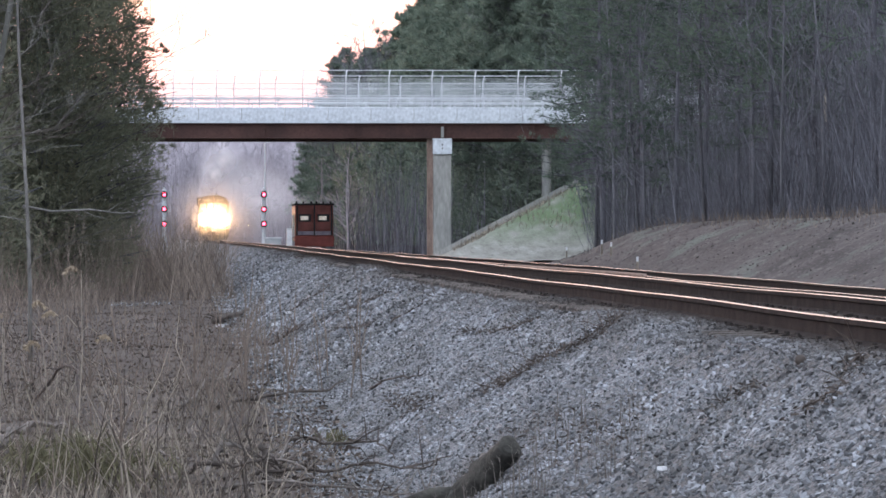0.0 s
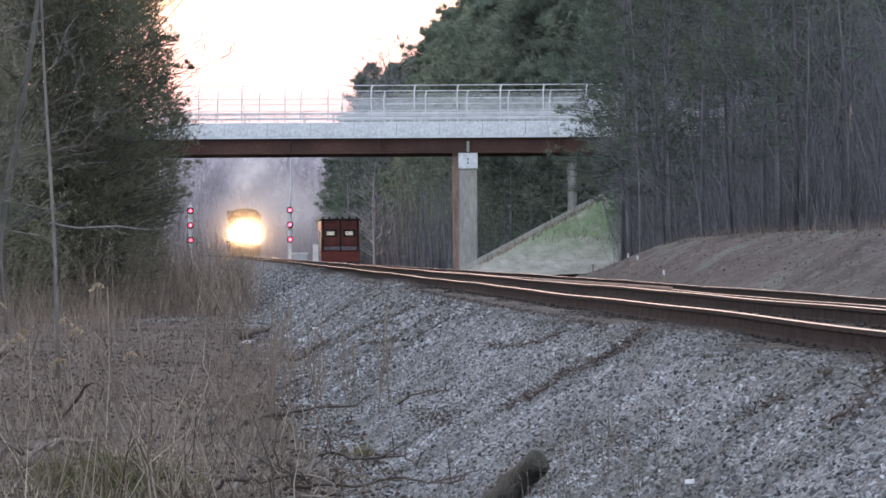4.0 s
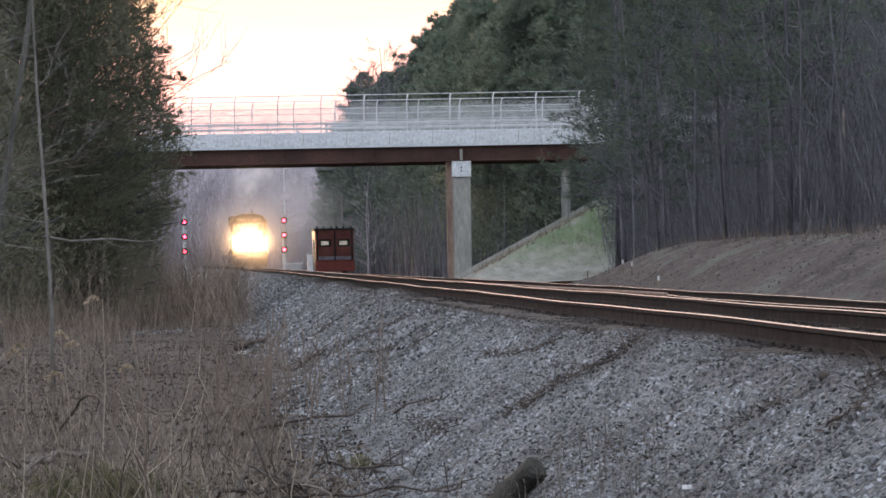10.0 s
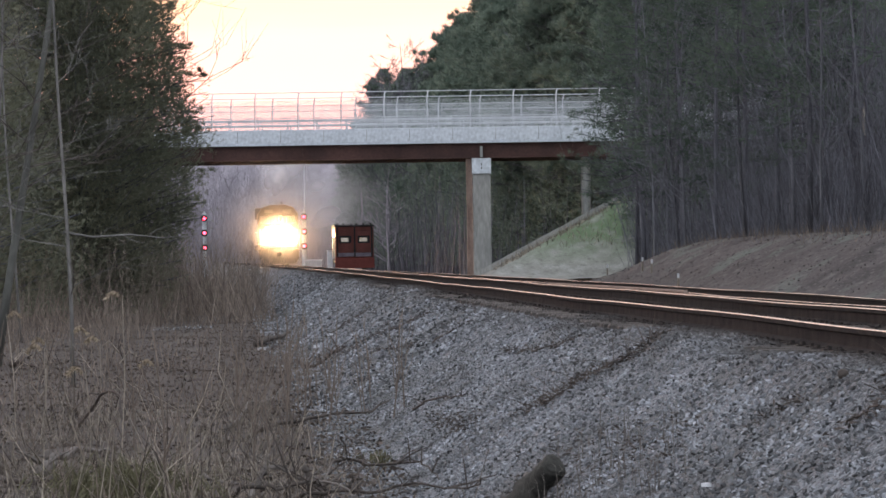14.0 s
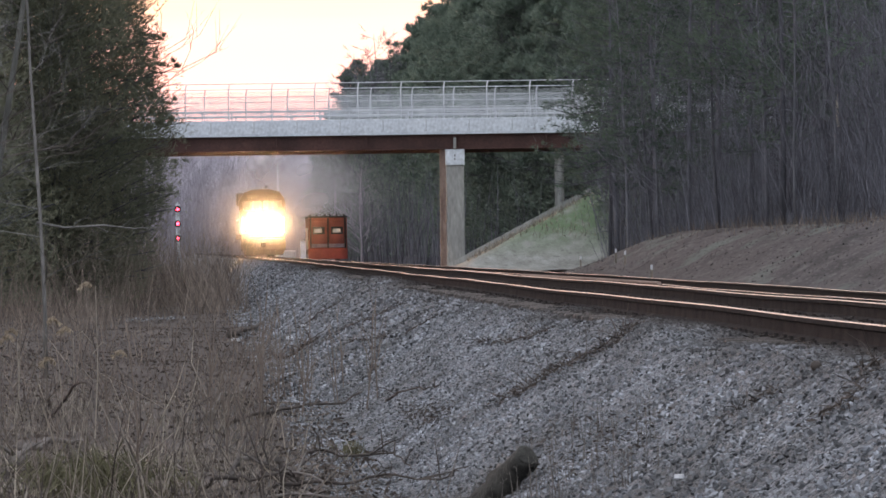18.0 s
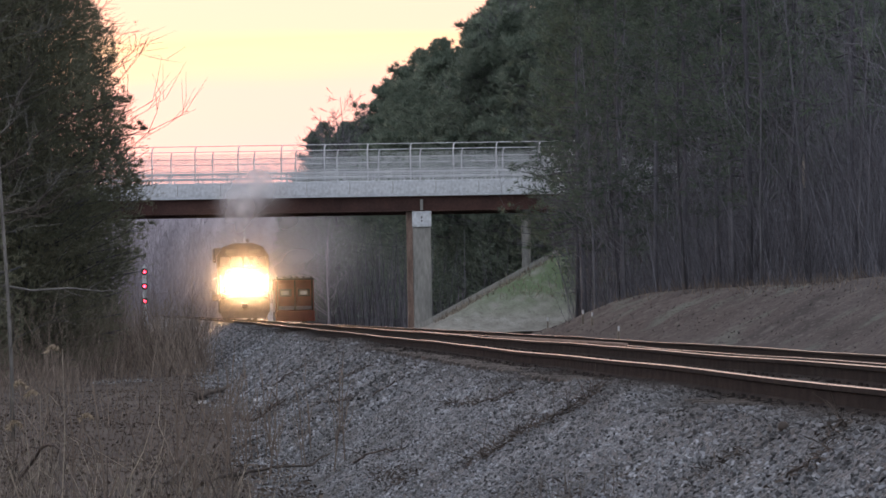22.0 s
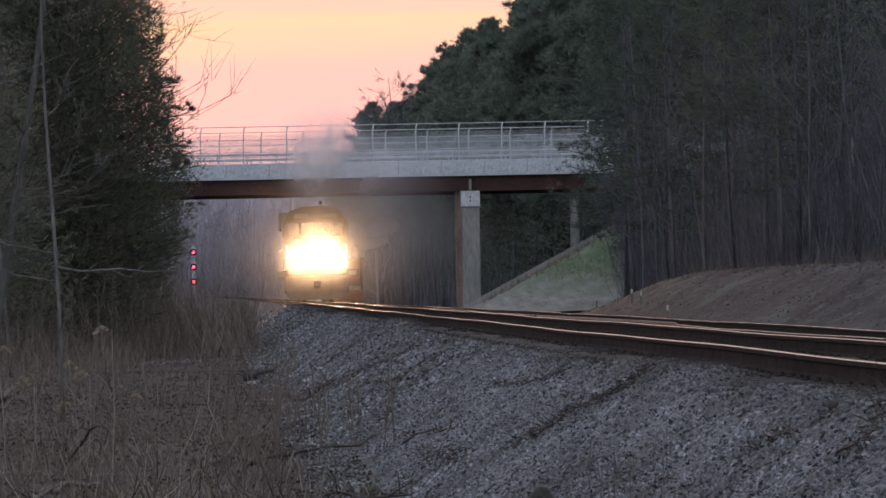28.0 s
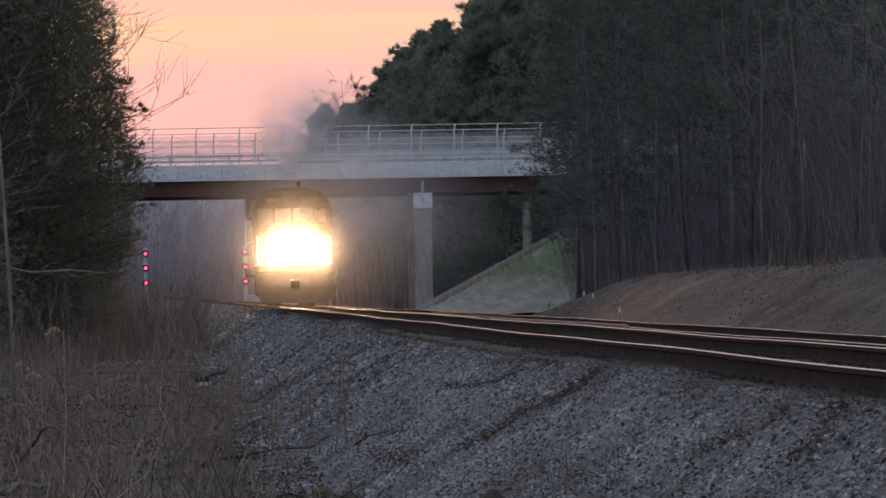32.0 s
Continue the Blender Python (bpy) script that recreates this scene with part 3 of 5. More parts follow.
def build_car(paint, label):
    """A saloon; its front points to -x, the road is at z = 0."""
    car = thing("car", label, "car", "cars crossing the bridge")

    def ring(y, k):
        return [(x, y * s, z) for x, z, s in k]
    low = [(-2.25, 0.35, 0.92), (2.2, 0.35, 0.92), (2.28, 0.70, 1.0), (2.22, 0.98, 0.96), (1.55, 1.02, 0.95), (-1.15, 0.98, 0.95), (-2.1, 0.84, 0.9), (-2.3, 0.6, 0.92)]
    body = part("body", Geo().loft([ring(-0.88, low), ring(-0.80, low), ring(0.80, low), ring(0.88, low)]), paint, car)
    top = [(-1.2, 0.96, 1.0), (1.75, 0.98, 1.0), (1.05, 1.40, 0.84), (0.2, 1.47, 0.82), (-0.45, 1.42, 0.83)]
    part("cabin", Geo().loft([ring(-0.80, top), ring(0.80, top)]), M_GLASS, body, "dark window band")
    part("roof", Geo().box(-0.5, 1.08, -0.66, 0.66, 1.41, 1.485, 0.03), paint, body)
    for s in (-1, 1):
        part("tail_light", Geo().box(2.0, 2.30, s * 0.89 - (0.02 if s > 0 else 0.0) - 0.16 * (s > 0), s * 0.89 + 0.02 + 0.14 * (s < 0), 0.78, 0.96, 0.02), M_TAIL, body, "red tail light burning")
        for x in (-1.4, 1.35):
            wheel = part("wheel", Geo().disc((x, s * 0.76 + 0.10, 0.32), 0.32, 0.20, "y", 18), M_DARK, car)
            part("rim", Geo().disc((x, s * 0.86 + 0.02, 0.32), 0.19, 0.04, "y", 12), M_GALV, wheel)
    return car


dark_car = build_car(M_CARPAINT, "dark saloon car with red tail lights driving over the bridge")
white_car = build_car(M_WHITE, "white saloon car with red tail lights driving over the bridge")


# ---- locomotive ----
def build_locomotive():
    """Front at local y = 0, facing -y; rail head at z = 0."""
    lo = thing("locomotive", "dark diesel locomotive with burning headlights running on the track", "locomotive")
    part("frame", Geo().box(-1.52, 1.52, 0.35, 21.6, 1.22, 1.62, 0.05), M_DARK, lo)
    part("anticlimber", Geo().box(-1.45, 1.45, 0.0, 0.4, 1.30, 1.66, 0.06), M_DARK, lo)
    part("pilot_plow", Geo().loft([[(-1.5, 0.35, 1.25), (1.5, 0.35, 1.25), (1.5, 0.6, 1.25), (-1.5, 0.6, 1.25)], [(-1.5, 0.0, 0.55), (1.5, 0.0, 0.55), (1.5, 0.5, 0.55), (-1.5, 0.5, 0.55)], [(-1.3, -0.12, 0.12), (1.3, -0.12, 0.12), (1.3, 0.4, 0.12), (-1.3, 0.4, 0.12)]]), M_DARK, lo, "black steel pilot plow")
    part("coupler", Geo().box(-0.17, 0.17, -0.55, 0.3, 0.72, 1.05, 0.05), M_DARK, lo)
    nose = part("nose", Geo().loft([[(-1.15, 0.75, 1.62), (1.15, 0.75, 1.62), (1.15, 2.3, 1.62), (-1.15, 2.3, 1.62)], [(-1.12, 0.72, 2.75), (1.12, 0.72, 2.75), (1.12, 2.3, 2.75), (-1.12, 2.3, 2.75)], [(-0.95, 0.9, 3.02), (0.95, 0.9, 3.02), (1.0, 2.3, 3.08), (-1.0, 2.3, 3.08)]]), M_LOCO, lo)
    part("nose_door", Geo().box(0.35, 0.95, 0.66, 0.74, 1.70, 2.60, 0.02), M_LOCO, nose)
    roof = [(-1.55, 1.62), (1.55, 1.62), (1.55, 3.95), (1.22, 4.45), (0.6, 4.66), (-0.6, 4.66), (-1.22, 4.45), (-1.55, 3.95)]
    cab = part("cab", Geo().loft([[(x, 2.25, z) for x, z in roof], [(x, 4.9, z) for x, z in roof]]), M_LOCO, lo)
    for xa, xb in ((-1.38, -0.78), (-0.68, -0.06), (0.06, 0.68), (0.78, 1.38)):
        part("windscreen", Geo().box(xa, xb, 2.21, 2.27, 3.22, 3.86, 0.03), M_GLASS, cab, "dark glass")
    for xx in (-1.56, 1.56):
        part("side_window", Geo().box(xx - 0.03, xx + 0.03, 2.7, 4.3, 3.2, 3.9, 0.02), M_GLASS, cab)
    part("number_board", Geo().box(-1.05, -0.35, 2.19, 2.27, 4.05, 4.30, 0.02), M_LOCOTOP, cab)
    part("number_board", Geo().box(0.35, 1.05, 2.19, 2.27, 4.05, 4.30, 0.02), M_LOCOTOP, cab)
    part("horn", Geo().tube([(0.3, 3.2, 4.66), (0.3, 3.2, 4.8), (0.3, 2.7, 4.84)], [0.04, 0.04, 0.1], 8), M_DARK, cab)
    hood = [(-0.95, 1.62), (0.95, 1.62), (0.95, 4.1), (0.7, 4.5), (-0.7, 4.5), (-0.95, 4.1)]
    part("long_hood", Geo().loft([[(x, 4.9, z) for x, z in hood], [(x, 20.8, z) for x, z in hood]]), M_LOCO, lo)
    part("radiator", Geo().box(-1.5, 1.5, 16.8, 20.6, 3.7, 4.62, 0.08), M_LOCOTOP, lo)
    part("exhaust_stack", Geo().box(-0.3, 0.3, 11.5, 12.5, 4.5, 4.75, 0.03), M_DARK, lo)
    part("fuel_tank", Geo().box(-1.3, 1.3, 7.6, 14.0, 0.35, 1.22, 0.15), M_DARK, lo)
    for y in (1.9, 15.5):
        truck = part("truck", Geo().box(-1.15, 1.15, y, y + 4.4, 0.45, 1.05, 0.08), M_DARK, lo)
        for k in range(3):
            for s in (-1, 1):
                part("wheel", Geo().disc((s * 0.66, y + 0.45 + 1.75 * k, 0.51), 0.51, 0.14, "x", 20), M_DARK, truck)
    # twin headlight in the nose, ditch lights above the anticlimber
    part("headlight_casing", Geo().box(-0.38, 0.38, 0.60, 0.76, 2.44, 2.80, 0.05), M_DARK, lo)
    for x in (-0.165, 0.165):
        part("headlight", Geo().disc((x, 0.60, 2.62), 0.125, 0.03), M_HEAD, lo, "burning headlight lamp")
    for x in (-0.92, 0.92):
        can = part("ditch_light_casing", Geo().box(x - 0.17, x + 0.17, 0.10, 0.36, 1.90, 2.24, 0.05), M_DARK, lo)
        part("ditch_light", Geo().disc((x, 0.10, 2.07), 0.125, 0.03), M_HEAD, can, "burning ditch light lamp")
    for s in (-1, 1):
        rail = part("handrail", Geo().tube([(s * 1.42, 0.25, 1.65), (s * 1.42, 0.25, 2.65), (s * 1.42, 0.75, 2.75), (s * 1.42, 2.2, 2.75)], [0.02] * 4, 6), M_WHITE, lo, "white handrail")
        part("step_well", Geo().box(s * 1.42 - 0.12, s * 1.42 + 0.12, 0.3, 1.1, 0.45, 1.25, 0.02), M_DARK, lo)
        part("long_handrail", Geo().tube([(s * 1.45, 5.0, 2.65), (s * 1.45, 21.0, 2.65)], [0.02, 0.02], 6), M_WHITE, lo)
    return lo


locomotive = build_locomotive()


# ---- track machine standing on the siding ----
def build_machine():
    y = 312.0
    mc = thing("track_machine", "dark red box-shaped track machine with two windows on the siding", "rail vehicle", at=pose(side_x(y), y, SIDE_Z - 0.10))
    part("chassis", Geo().box(-1.25, 1.25, 0.1, 9.0, 0.45, 0.85, 0.05), M_DARK, mc)
    part("bumper", Geo().box(-1.36, 1.36, -0.12, 0.12, 0.12, 0.86, 0.05), M_REDLOW, mc, "bright red end beam")
    body = part("body", Geo().box(-1.32, 1.32, 0.0, 8.6, 0.84, 3.00, 0.06), M_REDPAINT, mc)
    part("pale_band", Geo().box(-1.20, 1.20, -0.06, 0.02, 0.92, 1.18, 0.02), M_BAND, body, "grimy pale band")
    for x0, x1 in ((-1.18, -0.10), (0.10, 1.18)):
        door = part("rear_door", Geo().box(x0, x1, -0.05, 0.02, 1.24, 2.72, 0.03), M_REDPAINT, body)
        part("window_recess", Geo().box(x0 + 0.12, x1 - 0.12, -0.08, -0.03, 1.84, 2.36, 0.02), M_DARK, door)
        part("window_pane", Geo().box(x0 + 0.22, x1 - 0.30, -0.10, -0.06, 1.94, 2.24, 0.02), M_GLINTGLASS, door, "window pane with a sky glint put into its colour")
    for x in (-1.22, -0.02, 1.16):
        part("corner_post", Geo().box(x - 0.02, x + 0.08, -0.09, 0.0, 0.9, 2.96, 0.02), M_DARK, body)
    part("roof_rim", Geo().box(-1.38, 1.38, -0.1, 8.7, 2.98, 3.10, 0.03), M_DARK, body)
    for x in (-1.2, -0.75, -0.2, 0.15, 0.62, 1.12):
        part("roof_lamp", Geo().box(x - 0.07, x + 0.07, 0.0, 0.2, 3.10, 3.24, 0.03), M_DARK, body)
    part("beacon", Geo().tube([(0.62, 0.1, 2.60), (0.62, -0.02, 2.60)], [0.10, 0.08], 10), M_GLINTGLASS, body, "round lamp above the window")
    part("ladder", Geo().box(-1.5, -1.36, 0.05, 0.6, 0.8, 2.3, 0.02), M_GREYCAB, mc)
    for k in (1.4, 6.8):
        for s in (-1, 1):
            part("wheel", Geo().disc((s * 0.68, k, 0.42), 0.42, 0.14, "x", 18), M_DARK, mc)
    return mc


build_machine()


# ---- signals, cabinet, pole ----
def build_signal(x, y, base, label):
    """A mast with three one-lamp heads, one above the other."""
    sg = thing("railway_signal", label, "railway signal", "three-headed signals", at=pose(x, y, base))
    part("mast", Geo().tube([(0, 0, 0), (0, 0, 6.2)], [0.09, 0.07], 8), M_GALV, sg, "grey steel mast")
    part("mast_foot", Geo().box(-0.3, 0.3, -0.3, 0.3, -0.2, 0.25, 0.03), M_CONC, sg)
    part("ladder", Geo().box(-0.2, 0.2, 0.16, 0.2, 0.3, 6.0), M_GALV, sg)
    for z in (2.74, 4.12, 5.5):
        head = part("signal_head", Geo().disc((0, -0.14, z), 0.32, 0.05, n=20), M_DARK, sg, "black round backplate")
        part("head_case", Geo().box(-0.2, 0.2, -0.16, 0.16, z - 0.26, z + 0.26, 0.04), M_DARK, head)
        part("lens", Geo().disc((0, -0.19, z), 0.15, 0.03, n=16), M_REDLENS, head, "red lamp burning")
        hood = Geo()
        a0 = [math.radians(d) for d in range(-20, 201, 20)]
        hood.loft([[(r * math.cos(a), yy, z + r * math.sin(a)) for a in a0] + [((r - 0.02) * math.cos(a), yy, z + (r - 0.02) * math.sin(a)) for a in reversed(a0)] for r, yy in ((0.22, -0.2), (0.21, -0.5))])
        part("hood", hood, M_DARK, head)
    return sg


SIG_Y = 425.0
build_signal(-1.3, SIG_Y, -1.1, "three-headed signal with three red lamps beside the bushes")
build_signal(8.05, SIG_Y, -1.1, "three-headed signal with three red lamps beside the main track")

cb = thing("equipment_cabinet", "pale grey equipment cabinet beside the line", "cabinet", at=pose(8.75, 418, -0.6))
part("body", Geo().box(-0.75, 0.75, 0, 1.2, 0, 0.85, 0.03), M_GREYCAB, cb)
part("lid", Geo().box(-0.82, 0.82, -0.06, 1.26, 0.85, 0.98, 0.02), M_WHITE, cb)
cb2 = thing("relay_case", "tall white relay case beside the line", "cabinet", at=pose(9.15, 372, -0.7))
part("body", Geo().box(-0.22, 0.22, 0, 0.8, 0, 1.75, 0.03), M_WHITE, cb2)
part("lid", Geo().box(-0.26, 0.26, -0.05, 0.85, 1.75, 1.85, 0.02), M_GREYCAB, cb2)

pole = thing("light_pole", "slender grey pole with a small lamp at its top", "light pole", at=pose(9.0, 470, -1.0))
part("shaft", Geo().tube([(0, 0, 0), (0, 0, 11.2)], [0.10, 0.06], 8), M_GALV, pole)
part("arm", Geo().tube([(0, 0, 11.1), (0.35, 0, 11.3)], [0.04, 0.04], 6), M_GALV, pole)
part("lamp_head", Geo().box(0.2, 0.75, -0.15, 0.15, 11.22, 11.40, 0.03), M_WHITE, pole)


# ---- trees ----
def stems(name, base, tip, r, material, bow=0.12, seed=0, taper=0.25):
    """Many thin bowed three-sided stems in one mesh, from arrays of base and tip."""
    rs = np.random.RandomState(seed)
    base, tip, r = np.asarray(base, float), np.asarray(tip, float), np.asarray(r, float)
    n = len(base)
    ln = np.linalg.norm(tip - base, axis=1, keepdims=True)
    mid = (base + tip) / 2 + rs.normal(0, 1, (n, 3)) * ln * bow * 0.5
    a = rs.uniform(0, 6.283, n)
    v = np.zeros((n, 9, 3))
    for k in range(3):
        off = np.stack([np.cos(a + 2.094 * k), np.sin(a + 2.094 * k), 0 * a], 1)
        v[:, k] = base + off * r[:, None]
        v[:, 3 + k] = mid + off * r[:, None] * 0.8
        v[:, 6 + k] = tip + off * r[:, None] * taper
    f = []
    for i in range(2):
        for k in range(3):
            f.append([3 * i + k, 3 * i + (k + 1) % 3, 3 * i + 3 + (k + 1) % 3, 3 * i + 3 + k])
    f = (np.arange(n)[:, None, None] * 9 + np.array(f)[None]).reshape(-1, 4)
    me = bpy.data.meshes.new(name)
    me.from_pydata(v.reshape(-1, 3).tolist(), [], f.tolist())
    me.materials.append(material)
    return me


def sprays(name, p, d, ln, wd, material, seed=0):
    """Many flat needle sprays in one mesh: kites from p along d."""
    rs = np.random.RandomState(seed)
    p, d = np.asarray(p, float), np.asarray(d, float)
    d /= np.linalg.norm(d, axis=1, keepdims=True) + 1e-9
    u = np.cross(d, rs.normal(0, 1, d.shape))
    u /= np.linalg.norm(u, axis=1, keepdims=True) + 1e-9
    ln, wd = np.asarray(ln)[:, None], np.asarray(wd)[:, None]
    n = len(p)
    v = np.stack([p, p + d * ln * 0.45 + u * wd, p + d * ln, p + d * ln * 0.45 - u * wd], 1)
    f = np.arange(n * 4).reshape(n, 4)
    me = bpy.data.meshes.new(name)
    me.from_pydata(v.reshape(-1, 3).tolist(), [], f.tolist())
    me.materials.append(material)
    return me


def make_pine(seed, h, bare, spread, limbs, tufts, per, bark, needles, name, label, category, size=0.5, trunk_r=0.16, power=1.6, wide=0.085, dead=0, even=False, inner=0, foot=1.0, plumes=0, rough=0.08, plume=1.0):
    """A conifer: trunk, limbs in uneven whorls, tufts of needles with gaps between."""
    rnd = random.Random(seed)
    rs = np.random.RandomState(seed)
    tr, br = Geo(), Geo()
    lean = (rnd.uniform(-0.4, 0.4), rnd.uniform(-0.4, 0.4))
    P, D, L, W = [], [], [], []

    def axis(z):
        k = z / h
        return Vector((lean[0] * k * k + 0.10 * math.sin(k * 7 + seed), lean[1] * k * k + 0.1 * math.cos(k * 6 + seed), z))
    zs = [h * i / 9 for i in range(10)]
    tr.tube([axis(z) for z in zs], [trunk_r * (1.25 if i == 0 else 1 - 0.9 * i / 9) + 0.012 for i in range(10)], 8)
    for i in range(dead):
        z = h * bare * rnd.uniform(0.35, 1.0)
        a = rnd.uniform(0, 6.28)
        ln = rnd.uniform(0.4, 1.6)
        p0 = axis(z)
        br.tube([p0, p0 + Vector((math.cos(a), math.sin(a), rnd.uniform(-0.2, 0.3))) * ln], [0.02, 0.006], 3, False)
    bulge = [rnd.uniform(0.92, 1.08) if even else rnd.uniform(0.75, 1.2) for _ in range(9)]
    for i in range(limbs):
        k = (i + rnd.random()) / limbs
        z = h * (bare + (0.985 - bare) * k)
        a = rnd.uniform(0, 2 * math.pi)
        ln = spread * (foot + (1 - foot) * min(1, k / 0.35)) * (1 - k ** power) * (rnd.uniform(0.82, 1.04) if even else rnd.uniform(0.6, 1.12)) * (1 if even else 1) * bulge[int((a / 6.284 * 3) % 3) * 3 + int(k * 2.99)] + 0.35
        droop = rnd.uniform(-0.25, 0.25) - 0.12 * (1 - k) + 0.5 * k
        d = Vector((math.cos(a), math.sin(a), droop)).normalized()
        p0 = axis(z)
        mid = p0 + d * ln * 0.5 + Vector((0, 0, -0.04 * ln))
        end = p0 + d * ln + Vector((0, 0, 0.10 * ln))
        r = max(0.012, trunk_r * 0.22 * (1 - k) + 0.01)
        br.tube([p0, mid, end], [r, r * 0.7, r * 0.25], 4, False)
        for j in range(tufts):
            s = (j + rnd.random()) / tufts
            s = 0.34 + 0.68 * s ** 0.6 if even else 0.22 + 0.80 * s
            c = p0.lerp(mid, s * 2) if s < 0.5 else mid.lerp(end, s * 2 - 1)
            c = c + Vector((rnd.gauss(0, 1), rnd.gauss(0, 1), rnd.gauss(0, 0.5))) * 0.10 * ln * (0.4 + s)
            if rnd.random() < 0.9:
                q = rs.normal(0, 1, (per, 3)) * (1, 1, 0.8)
                q /= np.linalg.norm(q, axis=1, keepdims=True)
                P.append(np.array(c) + q * size * 0.12)
                D.append(q + np.array(d) * 0.6 + (0, 0, 0.25))
                L.append(rs.uniform(0.6, 1.1, per) * size)
                W.append(rs.uniform(0.6, 1.4, per) * size * wide)
    if inner:
        # a dark heart of broad sprays, and shoots of fine needles crowding its outer skin
        def place(n, q):
            k, a = rs.random_sample(n), rs.uniform(0, 6.283, n)
            rad = (spread * (foot + (1 - foot) * np.minimum(1, k / 0.35)) * (1 - k ** power) + 0.3) * q * (1 + rough * (np.sin(3 * a + seed + 11 * k) + 0.7 * np.sin(7 * a - 23 * k + seed) + 0.6 * np.sin(41 * k + 2 * a)))
            return np.stack([rad * np.cos(a), rad * np.sin(a), h * (bare + (0.985 - bare) * k)], 1), a
        heart = int(inner * 0.42)
        c, a = place(heart, rs.random_sample(heart) ** 0.55 * 0.92)
        P.append(c)
        D.append(np.stack([0.55 * np.cos(a), 0.55 * np.sin(a), np.full(heart, 0.35)], 1) + rs.normal(0, 0.45, (heart, 3)))
        ln = rs.uniform(1.1, 2.0, heart) * size
        L.append(ln)
        W.append(ln * rs.uniform(0.05, 0.09, heart))
        each = 9
        m = (inner - heart) // each
        c, a = place(m, 0.46 + 0.54 * rs.random_sample(m) ** 0.75)
        c, a = np.repeat(c, each, 0), np.repeat(a, each)
        up = np.stack([0.45 * np.cos(a), 0.45 * np.sin(a), np.full(len(a), 0.75)], 1)
        P.append(c + up * rs.uniform(0, 0.5, (len(a), 1)) * size)
        D.append(up + rs.normal(0, 0.5, (len(a), 3)))
        L.append(rs.uniform(0.6, 1.1, len(a)) * size)
        W.append(rs.uniform(0.6, 1.3, len(a)) * size * wide)
    for i in range(plumes):
        # boughs that stand out of the crown, with clumps of needles at their tips
        k, a = rnd.uniform(0.25, 0.9), rnd.uniform(0, 6.283)
        ln = (spread * (foot + (1 - foot) * min(1, k / 0.35)) * (1 - k ** power) + 0.3) * rnd.uniform(0.98, 1.08) + rnd.uniform(0.1, 0.35)
        p0 = axis(h * (bare + (0.985 - bare) * k))
        end = p0 + Vector((math.cos(a) * ln, math.sin(a) * ln, rnd.uniform(-0.1, 0.5)))
        mid = p0.lerp(end, 0.6) - Vector((0, 0, 0.18))
        br.tube([p0, mid, end], [0.03, 0.02, 0.008], 4, False)
        for j in range(rnd.randint(3, 6)):
            c = mid.lerp(end, rnd.uniform(0.35, 1.0)) + Vector((rnd.gauss(0, 0.12), rnd.gauss(0, 0.12), rnd.uniform(0.0, 0.3))) * plume
            br.tube([mid.lerp(end, 0.5), c], [0.01, 0.006], 3, False)
            q = rs.normal(0, 1, (46, 3)) + (0, 0, 1.6)
            q /= np.linalg.norm(q, axis=1, keepdims=True)
            P.append(np.array(c) + q * 0.05)
            D.append(q)
            L.append(rs.uniform(0.14, 0.26, 46) * plume)
            W.append(np.full(46, 0.012 * plume))
    t = thing(name, label, category)
    part("trunk", tr, bark, t, smooth=True)
    tagged(part("branchwork", br, bark, t, smooth="leaf"), kind="stuff")
    part("crown", sprays("crown", np.concatenate(P), np.concatenate(D), np.concatenate(L), np.concatenate(W), needles, seed), None, t)
    return t


def make_bare(seed, h, name, label, category, bark=None, twig=None, depth=4, start=0.3, r0=0.13, fork=3, wide=0.5, reach=0.20, thick=0.4, least=0.006):
    """A leafless tree that forks down to thin twigs."""
    rnd = random.Random(seed)
    tr, tw = Geo(), Geo()
    bend_x, bend_y = rnd.uniform(-0.05, 0.05) * h, rnd.uniform(-0.05, 0.05) * h

    def axis(z):
        k = z / h
        return Vector((bend_x * k * k + 0.012 * h * math.sin(5 * k + seed), bend_y * k * k, z))
    zs = [h * i / 8 for i in range(9)]
    tr.tube([axis(z) for z in zs], [r0 * (1.2 if i == 0 else 1 - 0.9 * i / 8) + 0.006 for i in range(9)], 7)

    def grow(p, d, ln, r, lev):
        d = d.normalized()
        side = Vector((rnd.gauss(0, 1), rnd.gauss(0, 1), rnd.gauss(0, 0.4))) * 0.12 * ln
        m, e = p + d * ln * 0.5 + side, p + d * ln + Vector((0, 0, 0.08 * ln))
        if lev > 1:
            tw.tube([p, m, e], [r, r * 0.75, r * 0.4], 3, False)
        else:
            tw.tube([p, e], [r, r * 0.4], 3, False)
        if lev > 1:
            for _ in range(fork):
                s = rnd.uniform(0.3, 1.0)
                q = p.lerp(m, s * 2) if s < 0.5 else m.lerp(e, s * 2 - 1)
                t = Vector((rnd.gauss(0, 1), rnd.gauss(0, 1), rnd.gauss(0.3, 0.7)))
                grow(q, d + t.normalized() * 0.9, ln * rnd.uniform(0.45, 0.7), max(least, r * 0.55), lev - 1)
    n = int(10 + h * 0.9)
    for i in range(n):
        k = start + (0.98 - start) * (i + rnd.random()) / n
        a = rnd.uniform(0, 2 * math.pi)
        grow(axis(k * h), Vector((math.cos(a) * wide * 1.6, math.sin(a) * wide * 1.6, 0.9)), h * reach * (1.15 - k) + 0.4, r0 * thick * (1.1 - k) + 0.006, depth - 1)
    t = thing(name, label, category)
    part("trunk", tr, bark or M_BARK, t, smooth=True)
    part("crown", tw, twig or M_TWIG, t, smooth="leaf")
    return t


